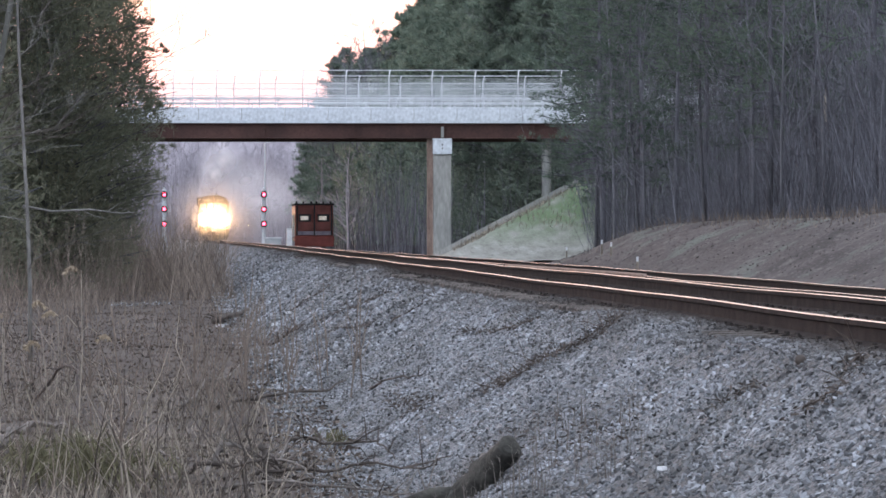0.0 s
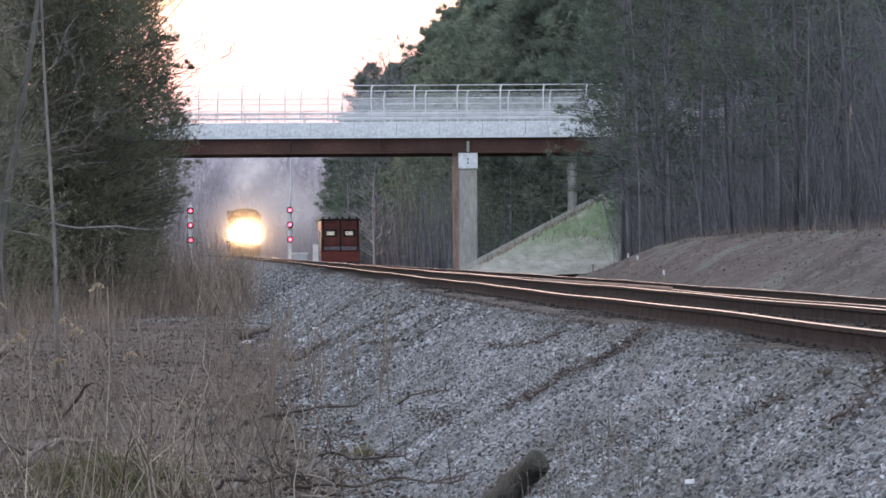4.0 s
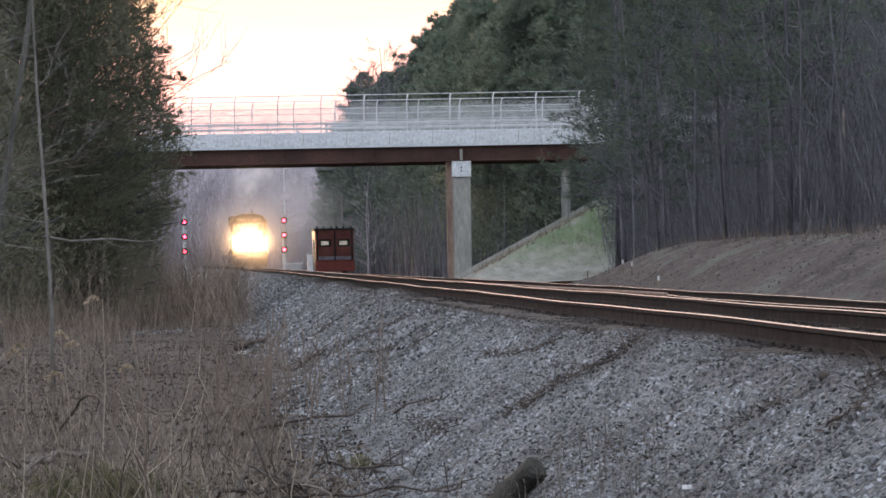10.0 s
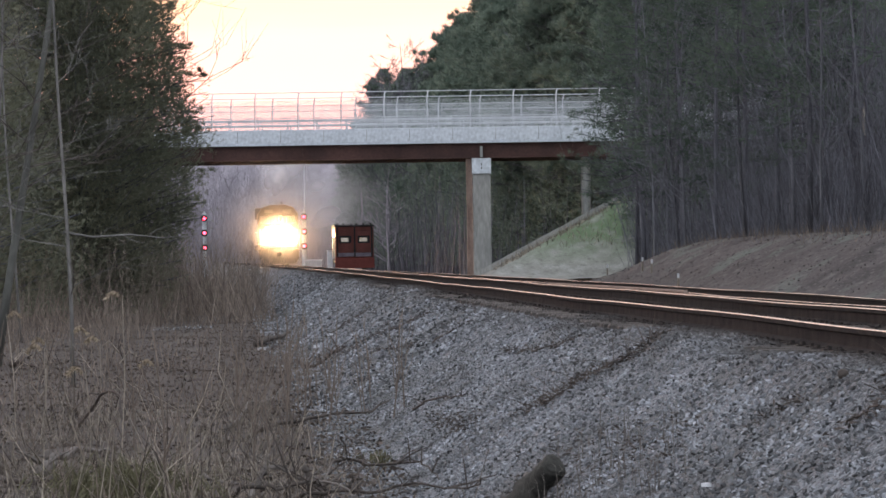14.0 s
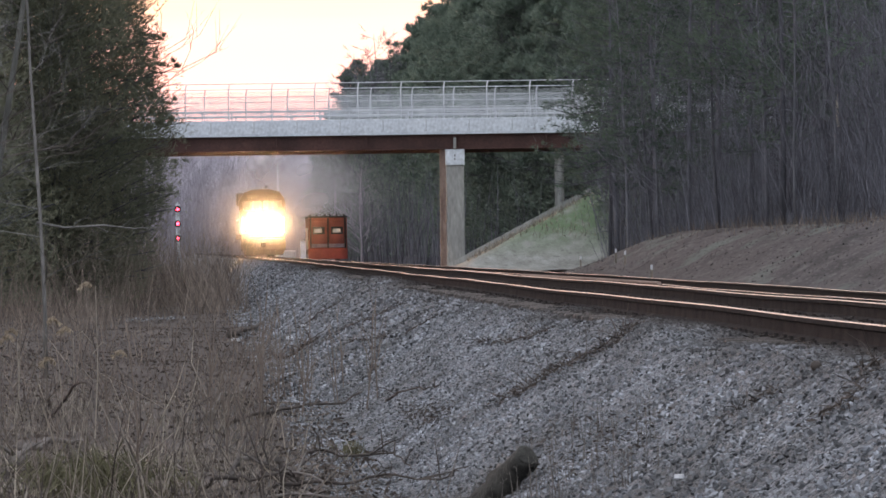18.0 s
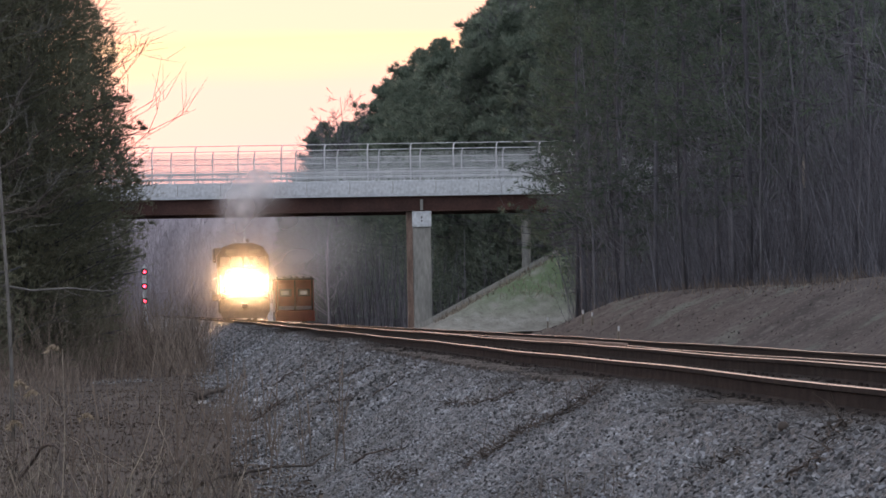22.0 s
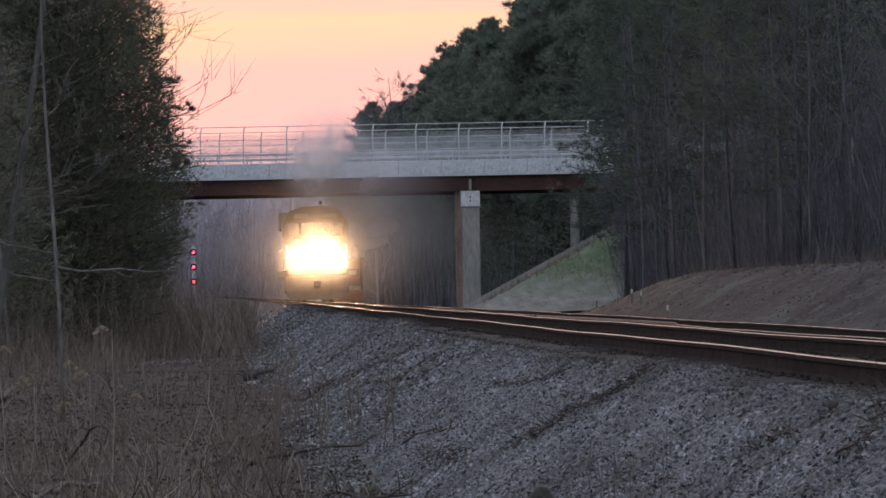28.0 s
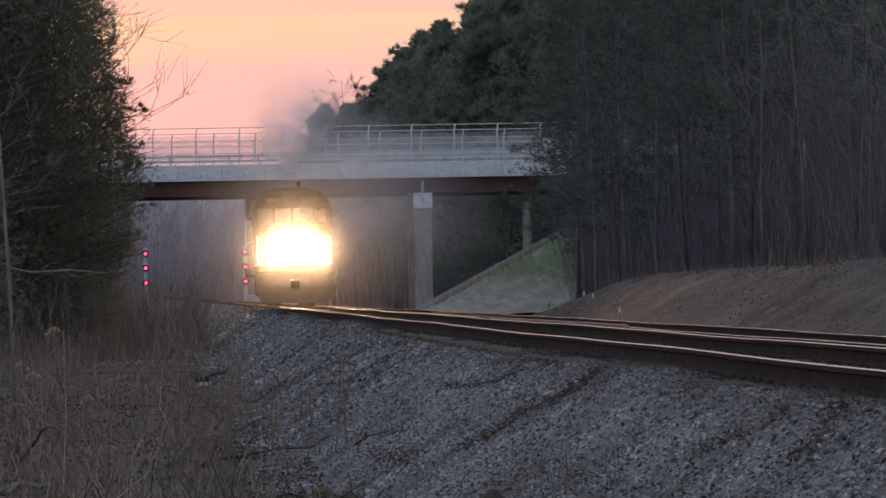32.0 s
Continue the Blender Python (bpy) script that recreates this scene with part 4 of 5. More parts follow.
def stand(protos, places, rnd, group, smin=0.85, smax=1.15, tall=None):
    """Sets copies of the model trees at the places; the models take the first ones."""
    used = set()
    for i, (x, y) in enumerate(places):
        pr = protos[rnd.randrange(len(protos))] if i >= len(protos) else protos[i]
        s = rnd.uniform(smin, smax) * (tall(x, y) if tall else 1)
        m = pose(x, y, ground_z(x, y) - 0.1, 0, 0, rnd.uniform(0, 360))
        if pr not in used:
            used.add(pr)
            ob = pr
            ob.matrix_world = m
        else:
            ob = copy_thing(pr, m)
        ob.scale = (s, s, s * rnd.uniform(0.94, 1.06))
        tagged(ob, group=group)


def scatter(n, x0, x1, y0, y1, seed, power=1.0):
    rs = np.random.RandomState(seed)
    return x0 + (x1 - x0) * rs.random_sample(n) ** power, y0 + (y1 - y0) * rs.random_sample(n), rs


def straight(name, base, tip, r, material, seed=0):
    """Thin straight three-sided twigs in one mesh."""
    rs = np.random.RandomState(seed)
    n = len(base)
    a = rs.uniform(0, 6.283, n)
    v = np.zeros((n, 4, 3))
    for k in range(3):
        v[:, k] = base + np.stack([np.cos(a + 2.094 * k), np.sin(a + 2.094 * k), 0 * a], 1) * r[:, None]
    v[:, 3] = tip
    f = (np.arange(n)[:, None, None] * 4 + np.array([(0, 1, 3), (1, 2, 3), (2, 0, 3)])[None]).reshape(-1, 3)
    return v.reshape(-1, 3), f


def understory(name, label, n, x0, x1, y0, y1, h0, h1, r, material, seed, power=1.0, twigs=3, edge=None, lean=0.10):
    """Thin saplings and brush that fill a wood, as one mesh."""
    x, y, rs = scatter(n, x0, x1, y0, y1, seed, power)
    if edge:
        keep = np.array([a > edge(b) + 0.4 + c for a, b, c in zip(x, y, rs.exponential(2.6, n))])
        x, y = x[keep], y[keep]
        n = len(x)
    z = np.array([ground_z(a, b) if b < 600 else -1.4 for a, b in zip(x, y)]) - 0.05
    base = np.stack([x, y, z], 1)
    h = rs.uniform(h0, h1, n)
    tip = base + np.stack([rs.normal(0, lean, n) * h, rs.normal(0, lean, n) * h, h], 1)
    B, T, R = [base], [tip], [np.full(n, r) * rs.uniform(0.6, 1.6, n)]
    for _ in range(twigs):
        k = rs.uniform(0.2, 0.95, n)[:, None]
        p = base + (tip - base) * k
        ln = h[:, None] * rs.uniform(0.10, 0.30, (n, 1))
        d = rs.normal(0, 1, (n, 3)) * (1, 1, 0.5) + (0, 0, 0.7)
        B.append(p)
        T.append(p + d / np.linalg.norm(d, axis=1, keepdims=True) * ln)
        R.append(np.full(n, r * 0.55))
    v, f = straight(name, np.concatenate(B), np.concatenate(T), np.concatenate(R), material, seed)
    me = bpy.data.meshes.new(name)
    me.from_pydata(v.tolist(), [], f.tolist())
    me.materials.append(material)
    return tagged(new(name, me), label, "undergrowth", kind="stuff")


rnd = random.Random(11)


def wood_edge(y):
    """Where the wood on the bank begins; it draws back where the fill of the bridge stands."""
    return 22.0 if y < 236 else 22.0 + (y - 236) * 0.06


PINE, BARE = "tall dark pine with a bare lower trunk in the wood", "leafless grey tree in the wood"

# wood on the bank, right of the line and before the bridge
pines = [make_pine(s, 25, bare, 3.7, 70, 9, 12, M_PINEBARK, M_NEEDLE, "pine_tree", PINE, "pine tree", dead=26, wide=0.065, size=0.42, trunk_r=0.115) for s, bare in ((1, 0.32), (2, 0.17), (3, 0.25))]
bares = [make_bare(s, 17, "bare_tree", BARE, "bare tree", start=0.22, r0=0.078, thick=0.34) for s in (4, 5, 6, 7)]
spots_p = [(23.0, 252), (24.5, 238), (22.8, 222), (26, 268), (24.0, 205), (27, 285), (25, 190)]
spots_p = [(x, y) for x, y in spots_p if x > wood_edge(y)]
spots_p += [(23.5 + rnd.random() ** 1.3 * 22, rnd.uniform(150, 288)) for _ in range(36)]
spots_b = [(21.6 + rnd.random() ** 1.3 * 22, 128 + 162 * rnd.random()) for _ in range(66)]
spots_p += [(rnd.uniform(36, 52), rnd.uniform(190, 290)) for _ in range(6)]
spots_p = [(max(x, wood_edge(y) + 0.5), y) for x, y in spots_p]
stand(pines, spots_p, rnd, "wood on the bank", 0.85, 1.1)
spots_b = [(x, y) for x, y in spots_b if x > wood_edge(y)]
stand(bares, spots_b, rnd, "wood on the bank", 0.6, 1.1)
understory("wood_undergrowth", "dense grey-brown saplings and twigs filling the wood", 6500, 23.2, 50, 135, 296, 2, 14, 0.020, M_THICKET, 81, 1.3, 10, wood_edge, 0.24)
understory("edge_brush", "fine grey-brown twigs along the edge of the wood", 8000, 22.2, 28, 130, 296, 0.8, 7.5, 0.010, M_THICKET, 89, 1.0, 8, wood_edge, 0.28)
understory("deep_wood", "tangled trunks and twigs deep in the wood", 5200, 33, 62, 150, 330, 5, 26, 0.028, M_THICKET, 88, 1.0, 14, None, 0.16)
edge_pine = make_pine(14, 22, 0.24, 4.6, 90, 9, 24, M_PINEBARK, M_NEEDLE, "pine_tree", "tall pine at the wood's edge, boughs reaching before the bridge", "pine tree", trunk_r=0.15, power=1.8, wide=0.05, size=0.32)
stand([edge_pine], [(23.5, 250), (25.6, 268)], rnd, "wood on the bank", 0.98, 1.02)

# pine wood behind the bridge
pines2 = [make_pine(s, 22, 0.04, 5.4, 80, 6, 7, M_PINEBARK, M_NEEDLEFAR, "pine_tree", "dense green pine in the wood behind the bridge, paled for haze", "pine tree", size=0.33, power=2.6, wide=0.085, inner=26000, plumes=110, rough=0.17, plume=2.6) for s in (21, 22, 23)]
places = [(16.2, 522), (17.4, 505), (18.6, 488), (19.4, 470), (20.6, 452), (21.9, 436), (22.9, 420), (23.0, 404), (23.8, 388), (24.8, 374), (25.2, 360), (26.8, 350), (29, 342), (32, 340), (35, 344), (38, 335), (41, 331), (44, 336), (48, 332), (38, 350), (34, 356), (51, 340), (28.2, 352), (29.6, 362)]
for y in range(346, 520, 9):
    places.append((27.6 - (y - 346) * 0.060 + rnd.uniform(0, 3.0), y))
for i in range(10):
    y = 338 + 190 * rnd.random()
    places.append((21.5 + (420 - y) * 0.02 + rnd.random() ** 1.2 * 24, y))
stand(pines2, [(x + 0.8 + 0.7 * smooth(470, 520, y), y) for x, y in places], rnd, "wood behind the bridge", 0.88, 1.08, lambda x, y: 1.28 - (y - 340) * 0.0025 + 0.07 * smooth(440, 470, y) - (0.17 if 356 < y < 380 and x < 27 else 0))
understory("far_bank_undergrowth", "dark brush below the pines behind the bridge", 3500, 15.5, 46, 330, 540, 2, 10, 0.04, M_THICKET, 82, 1.0, 4)

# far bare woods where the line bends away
far = [make_bare(s, 17, "bare_tree", "leafless tree in the far wood, haze put into its colour", "bare tree", M_FARWOOD, M_FARWOOD, start=0.15, r0=0.2) for s in (31, 32, 33)]
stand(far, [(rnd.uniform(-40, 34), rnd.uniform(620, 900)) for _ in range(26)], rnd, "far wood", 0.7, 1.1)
understory("far_wood", "leafless wood in the distance, its grey-purple paled for haze", 4500, -60, 40, 640, 1000, 6, 21, 0.075, M_FARWOOD, 83, 1.0, 6)

pale_bush = make_bare(36, 9.5, "bare_tree", "bushy leafless tree behind the bridge, paled for haze", "bare tree", M_FARWOOD, M_FARWOOD, start=0.08, r0=0.1, wide=0.9, reach=0.3)
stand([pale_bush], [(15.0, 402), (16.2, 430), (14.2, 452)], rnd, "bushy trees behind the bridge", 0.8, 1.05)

edge_bare = make_bare(37, 19, "bare_tree", "tall pale leafless tree at the end of the pine wood", "bare tree", M_TWIG, M_TWIG, start=0.35, r0=0.14, wide=0.7, reach=0.24, thick=0.3, fork=4, least=0.018)
stand([edge_bare], [(18.0, 450), (16.6, 474), (19.2, 430), (17.6, 462), (18.9, 441)], rnd, "leafless trees by the far pines", 1.02, 1.14)

tall_bare = make_bare(38, 25, "bare_tree", "tall leafless tree standing over the pines behind the bridge", "bare tree", M_BARK, M_TWIG, start=0.55, r0=0.17, wide=0.7, reach=0.22, thick=0.3, fork=4, least=0.014)
stand([tall_bare], [(27.2, 352), (29.0, 360)], rnd, "leafless trees by the far pines", 1.0, 1.06)

# conifers and brush left of the line
near_pine = make_pine(51, 16.2, 0.02, 4.05, 400, 10, 8, M_PINEBARK, M_CEDAR, "young_pine", "broad dense young pine beside the line", "pine tree", size=0.18, trunk_r=0.17, power=3.0, wide=0.042, even=True, foot=0.70, inner=260000, plumes=46, rough=0.06)
stand([near_pine], [(-4.55, 150)], rnd, "evergreens beside the line", 0.99, 1.0)
cedar = make_pine(52, 14.5, 0.02, 4.5, 180, 9, 7, M_PINEBARK, M_CEDAR, "young_pine", "dense young pine in the row beside the line", "pine tree", size=0.22, trunk_r=0.17, power=2.6, wide=0.07, even=True, inner=50000)
stand([cedar], [(-6.6, 158), (-9.0, 142)], rnd, "evergreens beside the line", 0.98, 1.02)
left = [make_bare(s, 12, "bare_tree", "slender leafless tree beside the line", "bare tree", M_PALEBARK, M_PALEBARK, start=0.12, r0=0.038, depth=4, wide=1.9, reach=0.12, thick=0.16) for s in (61, 62, 63)]
places = [(-2.45, 72), (-4.3, 86), (-3.75, 60), (-5.0, 112), (-7.2, 104)]
stand(left, places, rnd, "slender trees beside the line", 0.8, 1.0)
hang = thing("dead_branch", "long pale dead branch sagging across from a slender tree", "branch")
part("limb", Geo().tube([(-2.46, 72.0, 1.02), (-2.0, 71.9, 0.93), (-1.4, 71.8, 0.96), (-0.9, 71.8, 0.90), (-0.5, 71.7, 0.93)], [0.022, 0.018, 0.015, 0.011, 0.004], 6), M_PALEBARK, hang, smooth=True)
for x, dx, dz in ((-1.9, 0.3, 0.16), (-1.5, 0.35, -0.12), (-1.1, 0.28, 0.14), (-0.8, 0.25, -0.10)):
    part("twig", Geo().tube([(x, 71.85, 0.94), (x + dx * 0.5, 71.8, 0.94 + dz * 0.7), (x + dx, 71.7, 0.94 + dz)], [0.008, 0.006, 0.003], 4), M_PALEBARK, hang)
leaning = make_bare(67, 13, "bare_tree", "grey leaning trunk with few dead limbs beside the line", "bare tree", M_LICHEN, M_DARKWOOD, start=0.2, r0=0.085, depth=4, wide=1.3, reach=0.13, thick=0.17)
for x, y, tilt, ob in ((-4.8, 85, 5.5, leaning), (-4.2, 86, 10, None)):
    m = pose(x, y, ground_z(x, y) - 0.1, 0, tilt, 0) @ pose(0, 0, 0, 0, 0, 70 * x)
    if ob is None:
        ob = copy_thing(leaning, m)
    ob.matrix_world = m
    tagged(ob, group="slender trees beside the line")
crown_tree = make_bare(66, 15, "bare_tree", "leafless tree with fine arching twigs behind the pine", "bare tree", M_BARK, M_DARKWOOD, start=0.45, r0=0.10, depth=4, wide=0.9, reach=0.33, thick=0.30, least=0.009)
stand([crown_tree], [(-2.7, 172), (-4.0, 170)], rnd, "slender trees beside the line", 0.98, 1.0)
understory("left_undergrowth", "dense brown leafless brush below the pines", 5200, -13, 1.7, 136, 215, 0.8, 3.4, 0.011, M_BRUSH, 84, 1.0, 4, lean=0.35)
understory("brush_fringe", "low brown brush before the pines", 900, -11, -2.0, 100, 138, 0.3, 1.5, 0.009, M_BRUSH, 86, 1.0, 4, lean=0.35)
understory("ditch_brush", "thin bare weeds and brush in the ditch", 420, -8, 1.4, 60, 136, 0.4, 1.6, 0.007, M_BRUSH, 85, 1.0, 4, lean=0.35)


M_LITTER = mat("leaf_litter", (0.042, 0.032, 0.028), (0.15, 0.120, 0.100), scale=0.8, fine=6, vary=-0.5, bump=0)


# ---- near ground ----
def grass_patch(n, y0, y1, h0, h1, r, seed, name, label, material, right=1.5):
    """Dead stalks between the ballast's foot and the trees."""
    rs = np.random.RandomState(seed)
    y = y0 + (y1 - y0) * rs.random_sample(n) ** 1.7
    x = -0.07 * y - 0.8 + (right + 0.07 * y + 0.8) * rs.random_sample(n)
    clump = np.array([wob(a, b * 0.5, 0.8, 6.0) for a, b in zip(x, y)])
    keep = (clump > -0.05) | (rs.random_sample(n) < 0.3)
    keep &= x < right - 0.9 * rs.random_sample(n) ** 3
    x, y = x[keep], y[keep]
    n = len(x)
    z = np.array([ground_z(a, b) for a, b in zip(x, y)]) - 0.02
    base = np.stack([x, y, z], 1)
    h = rs.uniform(h0, h1, n) * (0.7 + 0.5 * rs.random_sample(n) ** 2) * np.clip((right - x) / 1.1, 0.35, 1)
    lean = rs.normal(0, 0.42, n)
    tip = base + np.stack([lean * h, rs.normal(0, 0.4, n) * h, h], 1)
    me = stems(name, base, tip, r * rs.uniform(0.6, 1.4, n), material, bow=0.25, seed=seed)
    return tagged(new(name, me), label, "grass", kind="stuff")


grass_patch(17000, 22, 58, 0.06, 0.26, 0.0038, 91, "dead_grass", "pale brown dead grass in the ditch", M_GRASS)
grass_patch(1500, 60, 150, 0.10, 0.35, 0.008, 92, "far_dead_grass", "brown dead grass farther along the ditch", M_BRUSH)
grass_patch(900, 25, 75, 0.4, 1.15, 0.004, 93, "tall_weeds", "tall dry weed stalks standing over the grass", M_BRUSH, 1.5)


grass_patch(320, 27, 64, 0.5, 1.15, 0.0075, 94, "dry_stalks", "pale dry stalks standing singly in the ditch", M_GRASS, 1.4)
grass_patch(420, 27, 90, 0.35, 1.1, 0.007, 99, "dark_stalks", "dark dead stalks leaning in the ditch", M_DARKWOOD, 1.5)
litter_y = 24 + 120 * np.random.RandomState(96).random_sample(30000) ** 1.5
litter_x = -0.07 * litter_y - 0.8 + (2.5 + 0.07 * litter_y) * np.random.RandomState(97).random_sample(30000)
lp = np.stack([litter_x, litter_y, [ground_z(a, b) + 0.015 for a, b in zip(litter_x, litter_y)]], 1)
rs = np.random.RandomState(98)
tagged(new("leaf_litter", sprays("leaf_litter", lp, rs.normal(0, 1, lp.shape) * (1, 1, 0.35), rs.uniform(0.03, 0.11, 30000), rs.uniform(0.006, 0.024, 30000), M_LITTER, 9)), "brown fallen leaves lying in the ditch", "leaf litter", kind="stuff")


def stones(name, n, x0, x1, y0, y1, r0, r1, seed, label, lift=0.6, skip=None, material=None, category="gravel"):
    """Broken stones lying on the ballast, as one mesh."""
    rs = np.random.RandomState(seed)
    x = x0 + (x1 - x0) * rs.random_sample(n)
    y = y0 + (y1 - y0) * rs.random_sample(n) ** 1.4
    if skip is not None:
        k = skip(x, y, rs)
        x, y = x[k], y[k]
        n = len(x)
    z = np.array([ground_z(a, b) for a, b in zip(x, y)])
    cube = np.array([(-1, -1, -1), (1, -1, -1), (1, 1, -1), (-1, 1, -1), (-1, -1, 1), (1, -1, 1), (1, 1, 1), (-1, 1, 1)], float) * 0.62
    v = cube[None] * rs.uniform(0.55, 1.35, (n, 8, 1)) * rs.uniform(0.7, 1.3, (n, 1, 3)) * np.array((1.25, 1.1, 0.55)) * (rs.uniform(r0, r1, n) * rs.uniform(0.7, 1.2, n))[:, None, None]
    q = rs.normal(0, 1, (n, 4)) * (1, 0.45, 0.45, 1)
    q /= np.linalg.norm(q, axis=1, keepdims=True)
    w, a, b, c = q.T
    rot = np.stack([np.stack([1 - 2 * (b * b + c * c), 2 * (a * b - c * w), 2 * (a * c + b * w)], 1), np.stack([2 * (a * b + c * w), 1 - 2 * (a * a + c * c), 2 * (b * c - a * w)], 1), np.stack([2 * (a * c - b * w), 2 * (b * c + a * w), 1 - 2 * (a * a + b * b)], 1)], 1)
    v = np.einsum("nij,nkj->nki", rot, v) + np.stack([x, y, z + r0 * lift], 1)[:, None]
    f = np.array([(3, 2, 1, 0), (4, 5, 6, 7), (0, 1, 5, 4), (1, 2, 6, 5), (2, 3, 7, 6), (3, 0, 4, 7)])
    f = (np.arange(n)[:, None, None] * 8 + f[None]).reshape(-1, 4)
    me = bpy.data.meshes.new(name)
    me.from_pydata(v.reshape(-1, 3).tolist(), [], f.tolist())
    me.materials.append(material or M_STONE)
    return tagged(new(name, me), label, category, kind="stuff")


stones("ballast_stones", 58000, 0.9, 4.55, 15, 60, 0.008, 0.021, 101, "grey broken ballast stones on the shoulder", skip=lambda x, y, r: x > 0.9 + 0.9 * r.random_sample(len(x)) ** 2)
stones("far_ballast_stones", 15500, 1.0, 4.5, 58, 140, 0.018, 0.038, 102, "grey ballast stones farther along the shoulder", skip=lambda x, y, r: x > 1.0 + 0.8 * r.random_sample(len(x)) ** 2)
stones("distant_ballast_stones", 5000, 1.5, 4.4, 136, 230, 0.03, 0.055, 105, "grey ballast stones in the distance", skip=lambda x, y, r: x > 1.5 + 0.8 * r.random_sample(len(x)) ** 2)
stones("crib_stones", 7000, 4.4, 11.2, 28, 110, 0.016, 0.030, 103, "ballast stones between the rails and tracks", lift=0.2)


stones("pale_gravel_patch", 150, -2.0, -0.2, 131, 136, 0.02, 0.045, 106, "strip of pale gravel lying before the brush", lift=0.2)
stones("dirt_clods", 9000, 13.2, 21.5, 60, 235, 0.010, 0.036, 104, "brown clods and stones on the dirt bank", lift=0.15, material=M_CLOD, category="dirt")
bank_x, bank_y, rs = scatter(2600, 19.0, 23.5, 70, 225, 95)
b0 = np.stack([bank_x, bank_y, [ground_z(a, b) - 0.02 for a, b in zip(bank_x, bank_y)]], 1)
bank_me = stems("bank_grass", b0, b0 + rs.normal(0, 0.16, b0.shape) + np.stack([0 * bank_x, 0 * bank_x, rs.uniform(0.06, 0.34, 2600)], 1), np.full(2600, 0.010), M_BRUSH, seed=95)
tagged(new("bank_grass", bank_me), "sparse pale grass along the bank's top", "grass", kind="stuff")


understory("near_brush", "tangle of dead grey twigs at the ballast's foot", 420, 0.9, 2.9, 26.5, 32.5, 0.08, 0.36, 0.004, M_WOOD, 87, 1.0, 5)


# ---- fallen wood, stump, stalks, litter ----
def on_ground(x, y, up=0.0):
    return Vector((x, y, ground_z(x, y) + up))


def fallen_branch(pts, r, seed, label, category="branch", twigs=8, arch=0.012, material=None, name="fallen_branch"):
    """A dead branch lying along points (x, y) of the ground, with side twigs."""
    r_ = random.Random(seed)
    line = []
    for (xa, ya), (xb, yb) in zip(pts, pts[1:]):
        for i in range(7):
            k = i / 7
            line.append((xa + (xb - xa) * k, ya + (yb - ya) * k))
    line.append(pts[-1])
    P = [on_ground(x, y, arch * (0.3 + 1.5 * math.sin(math.pi * i / (len(line) - 1)) + 0.35 * math.sin(i * 0.55 + seed)) + r) + Vector((r_.gauss(0, 0.02), r_.gauss(0, 0.05), r_.gauss(0, 0.008))) for i, (x, y) in enumerate(line)]
    t = thing(name, label, category)
    n = len(P)
    part("limb", Geo().tube(P, [r * (1 - 0.75 * i / n) for i in range(n)], 7), material or M_WOOD, t, smooth=True)
    for _ in range(twigs):
        i = r_.randrange(1, n - 1)
        d = Vector((r_.gauss(0, 0.5), r_.gauss(0, 1.0), abs(r_.gauss(0.15, 0.3))))
        ln = r_.uniform(0.15, 0.5)
        m = P[i] + d.normalized() * ln * 0.5 + Vector((0, 0, 0.02))
        part("twig", Geo().tube([P[i], m, P[i] + d.normalized() * ln], [r * 0.35, r * 0.28, r * 0.1], 4), material or M_WOOD, t)
    return t


def debris_line(pts, width, count, seed, label):
    """A drift of dark leaves and grass bits washed into a line on the ballast."""
    r_ = np.random.RandomState(seed)
    seg = r_.randint(0, len(pts) - 1, count)
    k = r_.random_sample(count)
    a, b = np.array(pts)[seg], np.array(pts)[seg + 1]
    xy = a + (b - a) * k[:, None] + r_.normal(0, 1, (count, 2)) * (width, width * 5)
    p = np.stack([xy[:, 0], xy[:, 1], [ground_z(x, y) + 0.035 for x, y in xy]], 1)
    me = sprays("debris", p, r_.normal(0, 1, p.shape) * (1, 2, 0.5), r_.uniform(0.03, 0.09, count), r_.uniform(0.004, 0.010, count), M_DARKWOOD, seed)
    return tagged(new("debris_drift", me), label, "debris", kind="stuff")


debris_line([(2.59, 39.2), (2.79, 38.1), (3.03, 38.1), (3.21, 37.4), (3.39, 36.8), (3.6, 36.6)], 0.05, 700, 1, "dark drift of leaves and twigs across the ballast slope")
debris_line([(2.2, 80.0), (2.48, 78.2), (2.89, 73.7), (3.35, 70.6)], 0.04, 420, 2, "dark line of debris on the ballast slope")
debris_line([(3.05, 49.0), (3.2, 46.1), (3.41, 42.9)], 0.03, 240, 3, "thin dark line of debris on the ballast")
debris_line([(2.43, 71.2), (2.81, 65.4)], 0.03, 200, 4, "thin dark line of debris on the ballast")
debris_line([(2.2, 95), (3.2, 92)], 0.05, 240, 5, "dark line of debris far up the ballast")
debris_line([(2.18, 47.0), (2.26, 44.0), (2.3, 41.4)], 0.08, 380, 6, "brown patch of leaves on the ballast slope")
debris_line([(3.12, 26.6), (3.3, 26.4), (3.36, 26.1)], 0.03, 90, 7, "dark drift of twigs on the near ballast")
debris_line([(3.28, 23.6), (3.43, 23.2), (3.66, 24.3)], 0.05, 160, 8, "dark drift of twigs low on the near ballast")
debris_line([(2.3, 33.5), (2.6, 30.0), (2.9, 28.5)], 0.20, 420, 9, "scattered brown leaves on the near ballast")
debris_line([(1.3, 92.0), (1.7, 84.0), (2.3, 82.0)], 0.16, 420, 10, "brown leaves drifted at the ballast's foot")
DW = dict(material=M_DARKWOOD)
BR = "dead brown branch lying on the ballast"
fallen_branch([(0.45, 50.9), (1.23, 53.2), (2.0, 54.1)], 0.030, 1, "long straight brown branch across the ballast's foot", twigs=4, arch=0.03, **DW)
